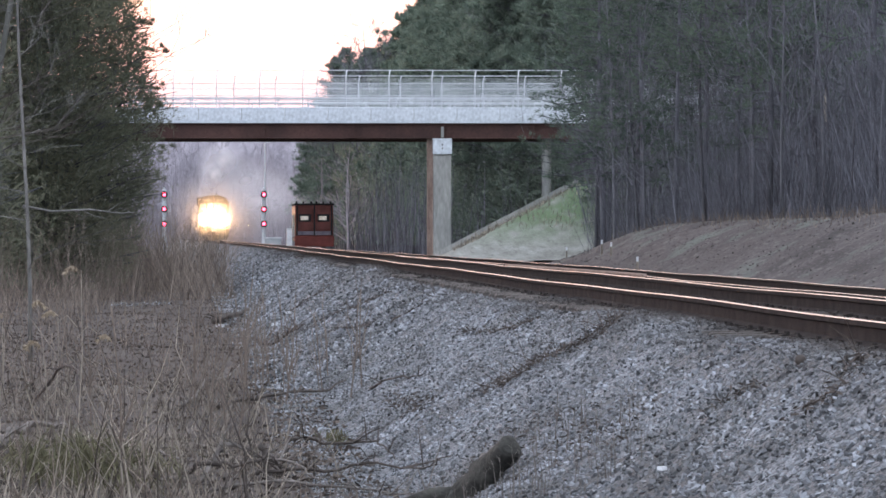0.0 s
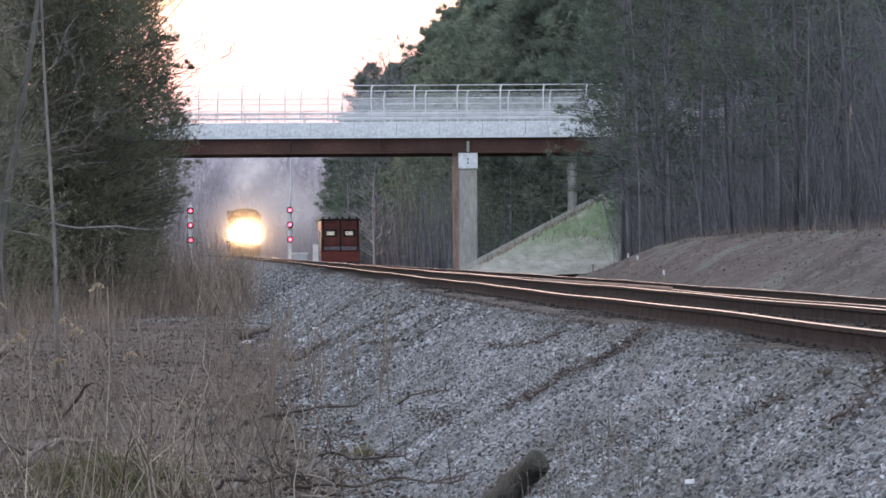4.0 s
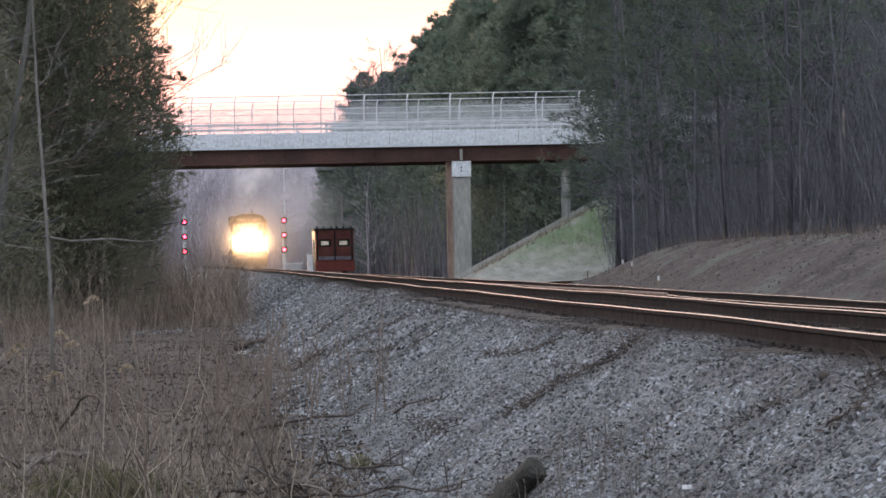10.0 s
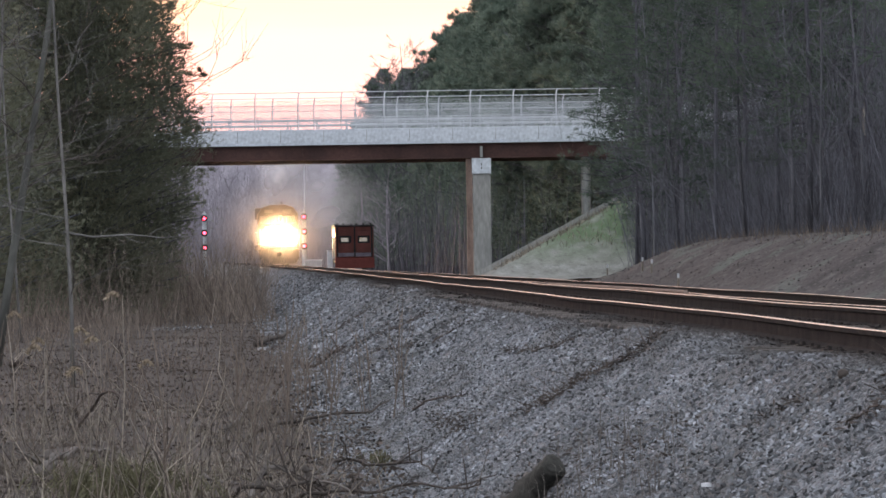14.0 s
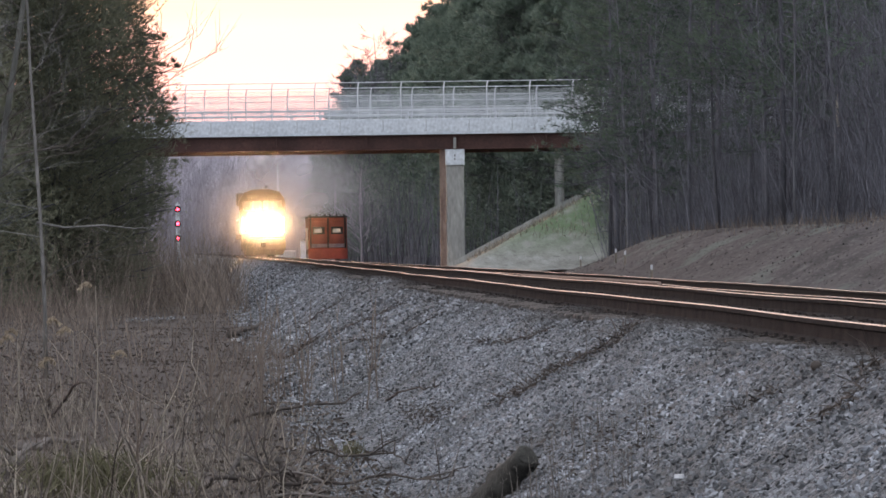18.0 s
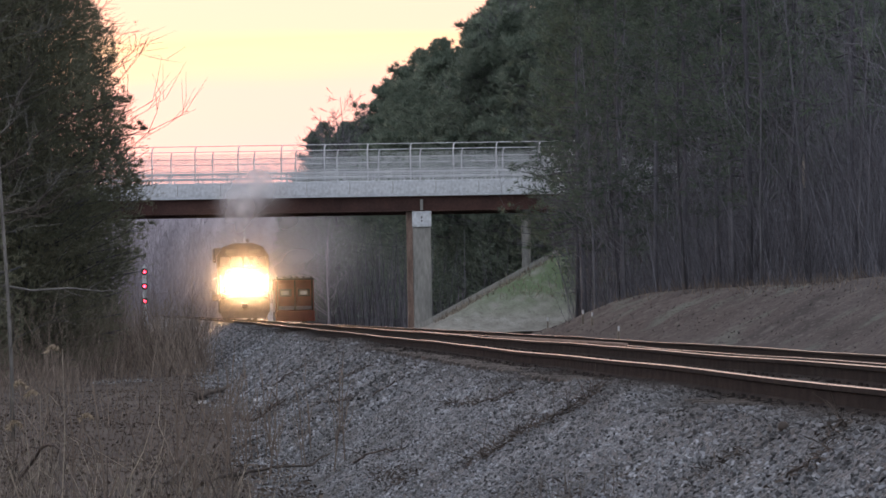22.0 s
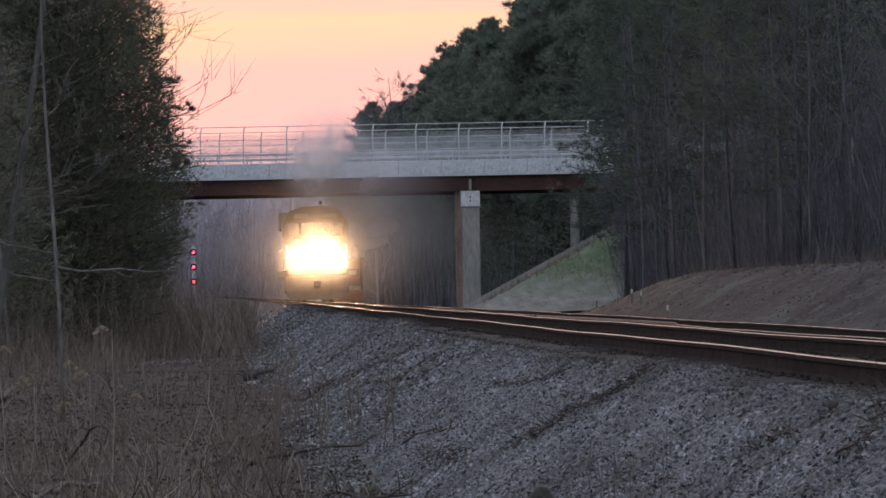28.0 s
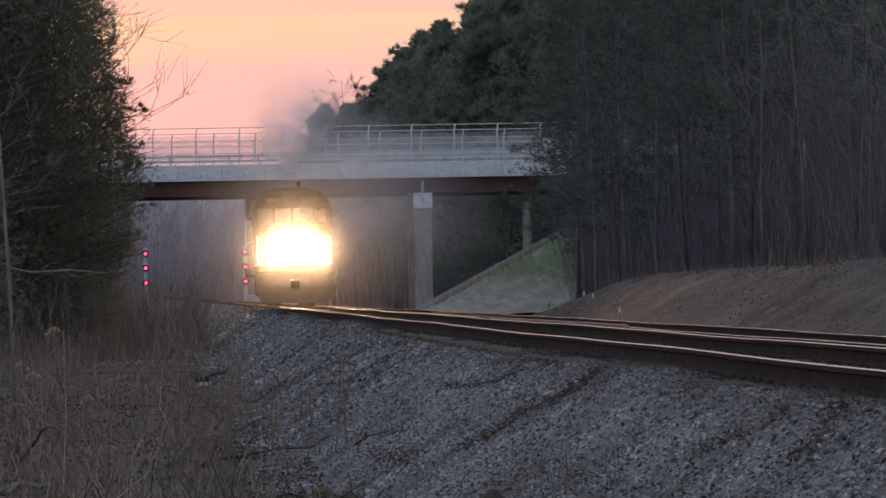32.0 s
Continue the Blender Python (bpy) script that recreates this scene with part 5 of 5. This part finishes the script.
fallen_branch([(2.08, 49.9), (2.32, 48.3), (2.55, 46.2)], 0.016, 2, BR, twigs=5, **DW)
fallen_branch([(2.62, 38.9), (2.79, 38.1), (3.03, 38.1), (3.39, 36.8), (3.6, 36.6)], 0.009, 3, "dark brushy branch trailing up the ballast slope", twigs=46, **DW)
fallen_branch([(2.48, 78.2), (2.89, 73.7), (3.35, 70.6)], 0.016, 4, BR, twigs=12, **DW)
fallen_branch([(3.2, 46.1), (3.41, 42.9)], 0.008, 5, BR, twigs=8, **DW)
fallen_branch([(3.30, 23.9), (3.43, 23.3), (3.66, 24.3), (3.9, 25.6)], 0.007, 6, BR, twigs=14, **DW)
fallen_branch([(0.82, 101.3), (1.78, 114.2)], 0.09, 7, "short brown log at the ballast's foot", "log", 3, **DW)
fallen_branch([(-1.60, 39.8), (-1.50, 41.0), (-1.25, 46.6)], 0.060, 8, "thick pale fallen limb in the grass", twigs=6, arch=0.10)
fallen_branch([(-1.9, 40), (-1.05, 39.3), (-0.53, 38.8), (-0.36, 38.0), (-0.02, 34.7)], 0.022, 9, "thin dead branch in the grass", twigs=12, arch=0.08, **DW)
fallen_branch([(0.16, 36.3), (0.39, 37.0), (0.71, 36.9), (1.07, 35.0)], 0.026, 10, "arched grey branch in the grass", twigs=10, arch=0.12)
fallen_branch([(0.72, 37.0), (1.0, 38.6), (1.61, 39.0), (1.83, 38.0)], 0.018, 11, "thin dark branch arched at the ballast's foot", twigs=8, arch=0.12, **DW)
fallen_branch([(0.2, 34.6), (1.1, 33.6), (1.9, 33)], 0.014, 12, "thin grey branch in the near grass", twigs=18, arch=0.08)
fallen_branch([(-1.6, 36.6), (-0.6, 35.6), (0.4, 35.2)], 0.014, 17, "thin twisted branch in the near grass", twigs=14, arch=0.07, **DW)
fallen_branch([(-0.05, 36.2), (0.3, 35.8), (0.65, 36.0), (0.9, 36.6)], 0.022, 18, "dark limb arched over the near grass", twigs=10, arch=0.10, **DW)
fallen_branch([(0.6, 36.2), (1.25, 36.0), (1.7, 35.6), (2.1, 34.6)], 0.016, 20, "long dark limb across the ballast's foot", twigs=12, arch=0.08, **DW)
fallen_branch([(-1.3, 40.2), (-0.6, 38.6), (0.0, 36.9), (0.2, 35.4)], 0.016, 21, "grey branch slanting through the near grass", twigs=10, arch=0.09)
fallen_branch([(0.06, 51.7), (0.6, 61.0), (1.4, 80.3)], 0.022, 24, "thin pale branch lying through the weeds", twigs=4, arch=0.05)
fallen_branch([(-3.8, 83.5), (-3.5, 81.5), (-3.15, 79.0)], 0.075, 25, "dark rotten log lying in the brush", "log", 4, arch=0.06, **DW)
fallen_branch([(-1.75, 52), (-1.1, 48), (-0.9, 46)], 0.02, 23, "dark leaning branch in the ditch", twigs=6, arch=0.3, **DW)
fallen_branch([(2.9, 62), (3.5, 60)], 0.012, 13, BR, twigs=6, **DW)
fallen_branch([(1.5, 84), (2.3, 82.5)], 0.03, 14, "brown brush caught on the ballast slope", twigs=40, **DW)
fallen_branch([(2.2, 95), (3.2, 92)], 0.015, 15, BR, twigs=6, **DW)
fallen_branch([(2.43, 71.2), (2.81, 65.4)], 0.010, 16, BR, twigs=8, **DW)
snapped = thing("branch_stub", "dark snapped branch standing upright in the grass", "branch")
b = on_ground(0.71, 36.9)
part("limb", Geo().tube([b - Vector((0, 0, 0.05)), b + Vector((0.01, 0, 0.13)), b + Vector((-0.01, 0, 0.25))], [0.028, 0.026, 0.022], 7), M_DARKWOOD, snapped, smooth=True)
part("torn_end", Geo().tube([b + Vector((-0.01, 0, 0.25)), b + Vector((-0.045, 0, 0.285)), b + Vector((-0.06, 0, 0.26))], [0.026, 0.034, 0.012], 7), M_WOOD, snapped, "pale torn wood", smooth=True)
clod = Geo()
b = on_ground(3.55, 25.65, 0.02)
clod.loft([[tuple(b + Vector((r * math.cos(a), r * math.sin(a), z)) * 1.0) for a in (0.0, 0.8, 1.6, 2.5, 3.3, 4.0, 4.9, 5.6)] for z, r in ((-0.02, 0.022), (0.0, 0.034), (0.022, 0.030), (0.036, 0.014))])
solid("pine_cone", clod, M_DARKWOOD, "dark brown pine cone lying on the ballast", "pine cone", smooth=True)

stump = thing("stump", "short dark weathered log end leaning on the ballast", "stump")
rr = random.Random(5)
foot, tip = on_ground(1.99, 31.3, 0.0), on_ground(2.26, 30.7, 0.20)
ax = (tip - foot).normalized()
side = ax.cross(Vector((0, 0, 1))).normalized()
up = side.cross(ax)


def log_ring(k, r):
    c = foot.lerp(tip, k)
    return [tuple(c + (side * math.cos(a) + up * math.sin(a)) * r * (1 + 0.10 * math.sin(3 * a + 9 * k) + rr.uniform(-0.06, 0.06))) for a in [6.283 * i / 14 for i in range(14)]]


part("butt", Geo().loft([log_ring(k, r) for k, r in ((-0.15, 0.09), (0.0, 0.13), (0.15, 0.125), (0.3, 0.11), (0.42, 0.12), (0.55, 0.10), (0.7, 0.09), (0.85, 0.092), (0.97, 0.088), (1.0, 0.08))]), M_STUMP, stump, smooth=True)
part("cut_face", Geo().loft([log_ring(1.002, 0.074), log_ring(1.012, 0.062)]), M_STUMP, stump, "dark sawn end")
part("knot", Geo().tube([foot.lerp(tip, 0.45) + up * 0.08, foot.lerp(tip, 0.47) + up * 0.15 - side * 0.03], [0.05, 0.03], 8), M_WOOD, stump, "pale knot of a lost branch", smooth=True)
for a, ln in ((2.6, 0.42), (3.3, 0.5), (4.2, 0.3), (1.7, 0.3)):
    d = Vector((math.cos(a), 0.6 * math.sin(a), 0))
    part("root", Geo().tube([foot + Vector((0, 0, 0.02)), foot + d * ln * 0.5 + Vector((0, 0, 0.03)), foot + d * ln - Vector((0, 0, 0.04))], [0.075, 0.05, 0.02], 7), M_STUMP, stump, smooth=True)

M_PLUME = mat("seed_plume", (0.22, 0.17, 0.12), (0.36, 0.29, 0.21), scale=4, fine=30, bump=0)


def reed(x, y, h, seed):
    r_ = random.Random(seed)
    t = thing("plume_reed", "tall dry reed with a drooping seed plume", "reed", "reeds in the ditch")
    b = on_ground(x, y)
    top = b + Vector((r_.gauss(0, 0.06), 0, h))
    part("stalk", Geo().tube([b, b.lerp(top, 0.5) + Vector((0.03, 0, 0)), top], [0.007, 0.006, 0.004], 5), M_GRASS, t)
    g, s = [], r_.choice((-1, 1))
    for i in range(70):
        k = r_.random()
        q = top + Vector((s * (0.02 + 0.13 * k), r_.gauss(0, 0.02), 0.06 * math.sin(k * 3) - 0.03 * k))
        g.append((q, Vector((s * 0.5 + r_.gauss(0, 0.4), r_.gauss(0, 0.5), -0.7 + r_.gauss(0, 0.3)))))
    part("plume", sprays("plume", [tuple(a) for a, _ in g], [tuple(d) for _, d in g], [0.06] * 70, [0.008] * 70, M_PLUME, seed), None, t)
    for i in range(3):
        z = b + Vector((0, 0, h * r_.uniform(0.2, 0.7)))
        s2 = r_.choice((-1, 1))
        part("leaf_blade", Geo().tube([z, z + Vector((s2 * 0.10, 0, 0.12)), z + Vector((s2 * 0.24, 0.05, 0.02))], [0.006, 0.005, 0.001], 3), M_GRASS, t)


for i, (x, y, h) in enumerate([(-1.0, 45, 1.72), (-1.75, 44, 1.2), (-1.55, 47, 1.35), (-2.0, 50, 1.15), (-1.2, 41, 1.0), (-2.4, 53, 1.4), (-1.4, 51, 1.15), (-0.6, 48, 0.95)]):
    reed(x, y, h, 200 + i)

sapling = thing("sapling", "thin leafless sapling at the ballast's foot", "sapling")
rr = random.Random(8)
stem = Geo().tube([(0, 0, 0), (0.03, 0.02, 0.6), (0.0, 0.04, 1.2)], [0.009, 0.007, 0.003], 5)
part("stem", stem, M_BRUSH, sapling)
for i in range(7):
    z = rr.uniform(0.25, 1.0)
    a = rr.uniform(0, 6.28)
    part("twig", Geo().tube([(0.01, 0.02, z), (math.cos(a) * 0.10, math.sin(a) * 0.10, z + 0.22), (math.cos(a) * 0.13, math.sin(a) * 0.13, z + 0.42)], [0.005, 0.004, 0.002], 4), M_BRUSH, sapling)
first = True
for i in range(34):
    if i < 20:
        x, y = rr.uniform(0.7, 2.1), rr.uniform(50, 66)
    else:
        x, y = rr.uniform(-3, 1.2), rr.uniform(34, 62)
    m = pose(x, y, ground_z(x, y) - 0.02, rr.uniform(-6, 6), rr.uniform(-8, 8), rr.uniform(0, 360))
    if first:
        sapling.matrix_world, first, ob = m, False, sapling
    else:
        ob = copy_thing(sapling, m)
    s = rr.uniform(0.6, 1.25)
    ob.scale = (s, s, s)
    tagged(ob, group="saplings at the ballast's foot")

M_SPROUT = mat("yellow_green_needles", (0.080, 0.076, 0.044), (0.155, 0.140, 0.080), scale=4, fine=20, bump=0)
for x, y, n, s in ((-0.86, 35.6, 420, 0.30), (-0.52, 35.0, 460, 0.32), (-1.15, 36.0, 200, 0.24), (1.45, 42.1, 120, 0.10)):
    rs = np.random.RandomState(int(y * 7))
    b = on_ground(x, y)
    q = rs.normal(0, 1, (n, 3)) * (s * 0.7, s * 0.7, s * 0.3) + np.array(b) + (0, 0, s * 1.0)
    d = rs.normal(0, 0.5, (n, 3)) + (0, 0, -0.9 if s > 0.2 else 0.9)
    ob = tagged(new("pine_seedling"), "yellow-green pine seedling with drooping needles in the grass", "seedling")
    tagged(part("needle_mass", sprays("needle_mass", q, d, rs.uniform(0.5, 1, n) * s, np.full(n, 0.006), M_SPROUT, 3), None, ob), kind="stuff")
    part("stem", Geo().tube([b, b + Vector((0.02, 0, s * 0.8)), b + Vector((0, 0, s * 1.5))], [0.010, 0.008, 0.004], 5), M_BRUSH, ob)

for x, y, w in ((2.26, 92.7, 0.06), (1.95, 91, 0.08), (0.9, 97, 0.09), (2.67, 24.85, 0.03)):
    b = on_ground(x, y, 0.05)
    solid("litter_scrap", Geo().loft([[tuple(b + Vector((w * math.cos(a), w * math.sin(a), z))) for a in (0.2, 1.3, 2.4, 3.3, 4.6, 5.4)] for z in (0.0, w * 0.7)]), M_WHITE, "crumpled scrap of white litter on the ballast", "litter", "litter scraps")

for x, y in ((17.0, 177), (16.0, 157), (18.0, 209), (17.2, 183)):
    b = on_ground(x, y)
    st = thing("survey_stake", "thin pale wooden survey stake in the bank", "stake", "survey stakes", at=pose(b.x, b.y, b.z - 0.05))
    part("lath", Geo().box(-0.035, 0.035, -0.012, 0.012, 0, 0.6), M_GRASS, st)
    part("painted_tip", Geo().box(-0.036, 0.036, -0.013, 0.013, 0.45, 0.62), M_WHITE, st)

loose = thing("spare_rail", "spare rusty rail lying on timber blocks between the tracks", "rail")
part("rail_bar", Geo().sweep(RAIL_SIDE, [(8.28, 80.0, -0.13), (8.24, 96.0, -0.14), (8.20, 112.0, -0.16)]), M_PILE, loose)
part("bar_top", Geo().sweep(RAIL_HEAD, [(8.28, 80.0, -0.13), (8.24, 96.0, -0.14), (8.20, 112.0, -0.16)]), M_PILE, loose)
for y in (82.0, 90.0, 98.0, 106.0, 111.0):
    part("timber_block", Geo().box(7.98, 8.55, y - 0.11, y + 0.11, -0.50, -0.302, 0.012), M_TIE, loose)

snag = thing("dead_snag", "broken dead trunk with a pale torn top", "dead tree", at=pose(25.2, 175, ground_z(25.2, 175) - 0.1))
part("trunk", Geo().tube([(0, 0, 0), (0.03, 0, 2), (0.0, 0, 4.0)], [0.16, 0.14, 0.12], 8), M_PINEBARK, snag, smooth=True)
part("torn_top", Geo().tube([(0, 0, 4.0), (-0.02, 0, 4.7), (0.04, 0, 5.3)], [0.11, 0.10, 0.03], 7), M_GRASS, snag, "pale splintered wood")

fill_rs = np.random.RandomState(44)
fx, fy = fill_rs.uniform(0.5, 14, 1800), fill_rs.uniform(-14, -2.6, 1800)
fz = -1.0 + np.maximum(0, np.minimum((fx + 0.5) * 0.52, 7.4 - np.maximum(0, -1 - fy) * 0.42))
fb = np.stack([fx, fy, fz], 1)
weeds = new("fill_weeds", stems("fill_weeds", fb, fb + fill_rs.normal(0, 0.12, fb.shape) + np.stack([0 * fx, 0 * fx, fill_rs.uniform(0.05, 0.32, 1800)], 1), np.full(1800, 0.02), M_GRASS, seed=44))
weeds.matrix_world = BRIDGE
tagged(weeds, "sparse pale weeds on the seeded fill", "weeds", kind="stuff")

# ---- ties ----
TIE = Geo().box(-1.3, 1.3, -0.115, 0.115, -0.185, 0, 0.012).mesh("tie", M_TIE)
pg = Geo().box(-0.15, 0.15, -0.09, 0.09, 0.0, 0.012)
for sx in (-0.10, 0.10):
    for sy in (-0.05, 0.05):
        pg.box(sx - 0.013, sx + 0.013, sy - 0.013, sy + 0.013, 0.012, 0.034)
PLATE = pg.mesh("tie_plate", M_PLATE)


def lay_ties(track, centre, level, seed, y0, y1, singles):
    r_ = random.Random(seed)
    y, rest, n = y0, Geo(), 0
    while y < y1:
        x, z = centre(y) + r_.gauss(0, 0.03), level(y) - 0.176
        if n < singles:
            t = part("tie", TIE, None, track)
            t.matrix_basis = pose(x, y, z, 0, 0, r_.gauss(0, 0.8))
            for s in (-1, 1):
                part("tie_plate", PLATE, None, t).location = (s * GAUGE / 2, 0, 0)
        else:
            rest.box(x - 1.3, x + 1.3, y - 0.115, y + 0.115, z - 0.185, z)
        n += 1
        y += 0.535 + r_.gauss(0, 0.012)
    tagged(part("far_ties", rest, M_TIE, track), kind="stuff")


lay_ties(main_track, main_x, lambda y: 0.0, 3, 17, 240, 210)
lay_ties(side_track, side_x, lambda y: SIDE_Z - 0.10 * smooth(120, 300, y), 4, 40, 240, 60)


# ---- exhaust haze over the locomotive ----
def make_smoke_material(density):
    """Thin haze, densest along the middle of each puff and gone at its rim."""
    m = bpy.data.materials.new("exhaust_haze")
    m.use_nodes = True
    n, l = m.node_tree.nodes, m.node_tree.links
    b = n["Principled BSDF"]
    b.inputs["Base Color"].default_value, b.inputs["Roughness"].default_value = (0.85, 0.75, 0.74, 1), 1.0
    b.inputs["Specular IOR Level"].default_value = 0.0
    co, mp, ln = n.new("ShaderNodeTexCoord"), n.new("ShaderNodeMapping"), n.new("ShaderNodeVectorMath")
    mp.inputs["Scale"].default_value = (1, 0.0, 1)
    ln.operation = "LENGTH"
    l.new(co.outputs["Object"], mp.inputs["Vector"])
    l.new(mp.outputs[0], ln.inputs[0])
    mr = n.new("ShaderNodeMapRange")
    mr.interpolation_type = "SMOOTHSTEP"
    mr.inputs["From Min"].default_value, mr.inputs["From Max"].default_value = 0.94, 0.0
    mr.inputs["To Min"].default_value, mr.inputs["To Max"].default_value = 0.0, density
    l.new(ln.outputs["Value"], mr.inputs["Value"])
    no = n.new("ShaderNodeTexNoise")
    no.inputs["Scale"].default_value = 1.6
    l.new(co.outputs["Object"], no.inputs["Vector"])
    mu = n.new("ShaderNodeMath")
    mu.operation = "MULTIPLY"
    l.new(mr.outputs[0], mu.inputs[0])
    l.new(no.outputs["Fac"], mu.inputs[1])
    mu2 = n.new("ShaderNodeMath")
    mu2.operation = "MULTIPLY"
    mu2.inputs[1].default_value = 1.7
    l.new(mu.outputs[0], mu2.inputs[0])
    l.new(mu2.outputs[0], b.inputs["Alpha"])
    return m


exhaust = thing("exhaust_smoke", "thin pale exhaust haze rising behind the moving locomotive", "smoke")
ball = bmesh.new()
bmesh.ops.create_icosphere(ball, subdivisions=3, radius=1.0)
# only the near skin of each puff, so that the haze stays thin
bmesh.ops.delete(ball, geom=[f for f in ball.faces if f.calc_center_median().y > 0.02], context="FACES")
ball_me = bpy.data.meshes.new("smoke_puff")
ball.to_mesh(ball_me)
ball.free()
ball_me.polygons.foreach_set("use_smooth", [True] * len(ball_me.polygons))
thick_me = ball_me.copy()
ball_me.materials.append(make_smoke_material(0.36))
thick_me.materials.append(make_smoke_material(0.75))
for x, y, z, rx, ry, rz in ((0.1, 12, 6.7, 2.0, 1.6, 2.3), (1.2, 26, 8.2, 3.4, 2.4, 3.0), (4.0, 50, 6.2, 6.5, 4.0, 4.4), (6.0, 96, 4.0, 12.0, 6.0, 6.4), (7.0, 150, 3.6, 14.0, 8.0, 7.0)):
    o = part("smoke_puff", thick_me if y < 30 else ball_me, None, exhaust)
    o.location, o.scale = (x, y, z), (rx, ry, rz)
    o.visible_shadow = False


def make_glare_material(density):
    """A translucent veil that spreads the lamps' light as glare, densest in its middle."""
    m = bpy.data.materials.new("lamp_glare_veil")
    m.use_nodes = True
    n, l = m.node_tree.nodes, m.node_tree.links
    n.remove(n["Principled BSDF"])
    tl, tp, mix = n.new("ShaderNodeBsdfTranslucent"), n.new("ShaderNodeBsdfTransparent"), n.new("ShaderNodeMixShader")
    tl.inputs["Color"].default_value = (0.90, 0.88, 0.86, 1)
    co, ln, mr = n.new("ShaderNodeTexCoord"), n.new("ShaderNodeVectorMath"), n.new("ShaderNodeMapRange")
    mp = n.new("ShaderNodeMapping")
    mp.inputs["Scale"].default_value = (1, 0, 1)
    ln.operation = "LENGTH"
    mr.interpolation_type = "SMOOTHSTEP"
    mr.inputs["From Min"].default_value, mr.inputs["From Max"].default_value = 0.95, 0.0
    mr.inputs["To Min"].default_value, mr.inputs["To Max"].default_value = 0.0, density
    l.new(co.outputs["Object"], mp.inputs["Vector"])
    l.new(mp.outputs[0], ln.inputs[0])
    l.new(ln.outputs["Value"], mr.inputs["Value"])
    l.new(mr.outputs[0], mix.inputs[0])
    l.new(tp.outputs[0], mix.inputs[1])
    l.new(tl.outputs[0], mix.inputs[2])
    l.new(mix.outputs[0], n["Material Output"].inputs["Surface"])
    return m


# two skins added before the lamps, standing in for their glare
mist = thing("mist", "added translucent skins that stand for the headlights' glare", "mist")
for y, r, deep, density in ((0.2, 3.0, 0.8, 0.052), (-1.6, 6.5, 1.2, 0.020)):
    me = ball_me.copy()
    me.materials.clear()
    me.materials.append(make_glare_material(density))
    o = part("glare_skin", me, None, mist)
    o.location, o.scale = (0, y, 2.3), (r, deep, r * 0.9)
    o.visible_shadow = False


# ---- what moves ----
def motions():
    """The locomotive comes along the main track at about nine metres a second."""
    rows = []
    for t, y in [(0, 463), (2.5, 444), (5, 427), (7.5, 406), (10, 384), (14, 347), (17, 319), (20, 291), (23, 263), (26, 236), (28, 217), (30, 197), (32, 176)]:
        a = math.degrees(math.atan2(main_x(y + 12) - main_x(y), 12))
        rows.append((t, pose(main_x(y), y, 0, 0, 0, -a)))
    walk(locomotive, rows)
    walk(exhaust, rows)
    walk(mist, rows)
    # two cars cross the bridge one after the other, at about 19 and 22 m/s
    walk(dark_car, [(t, BRIDGE @ pose(2.3 - 19.25 * (min(t, 12.0) - 5.4), 7.7, 8.24)) for t in (0, 1.5, 3, 4.5, 6, 7.5, 9, 10.5, 12, 14, 32)])
    walk(white_car, [(t, BRIDGE @ pose(0.8 - 22.0 * (min(max(t, 8.2), 20.6) - 14.5), 7.7, 8.24)) for t in (0, 7, 8.2, 9.5, 11, 12.5, 14, 15.5, 17, 18.5, 20.6, 22, 32)])


motions()
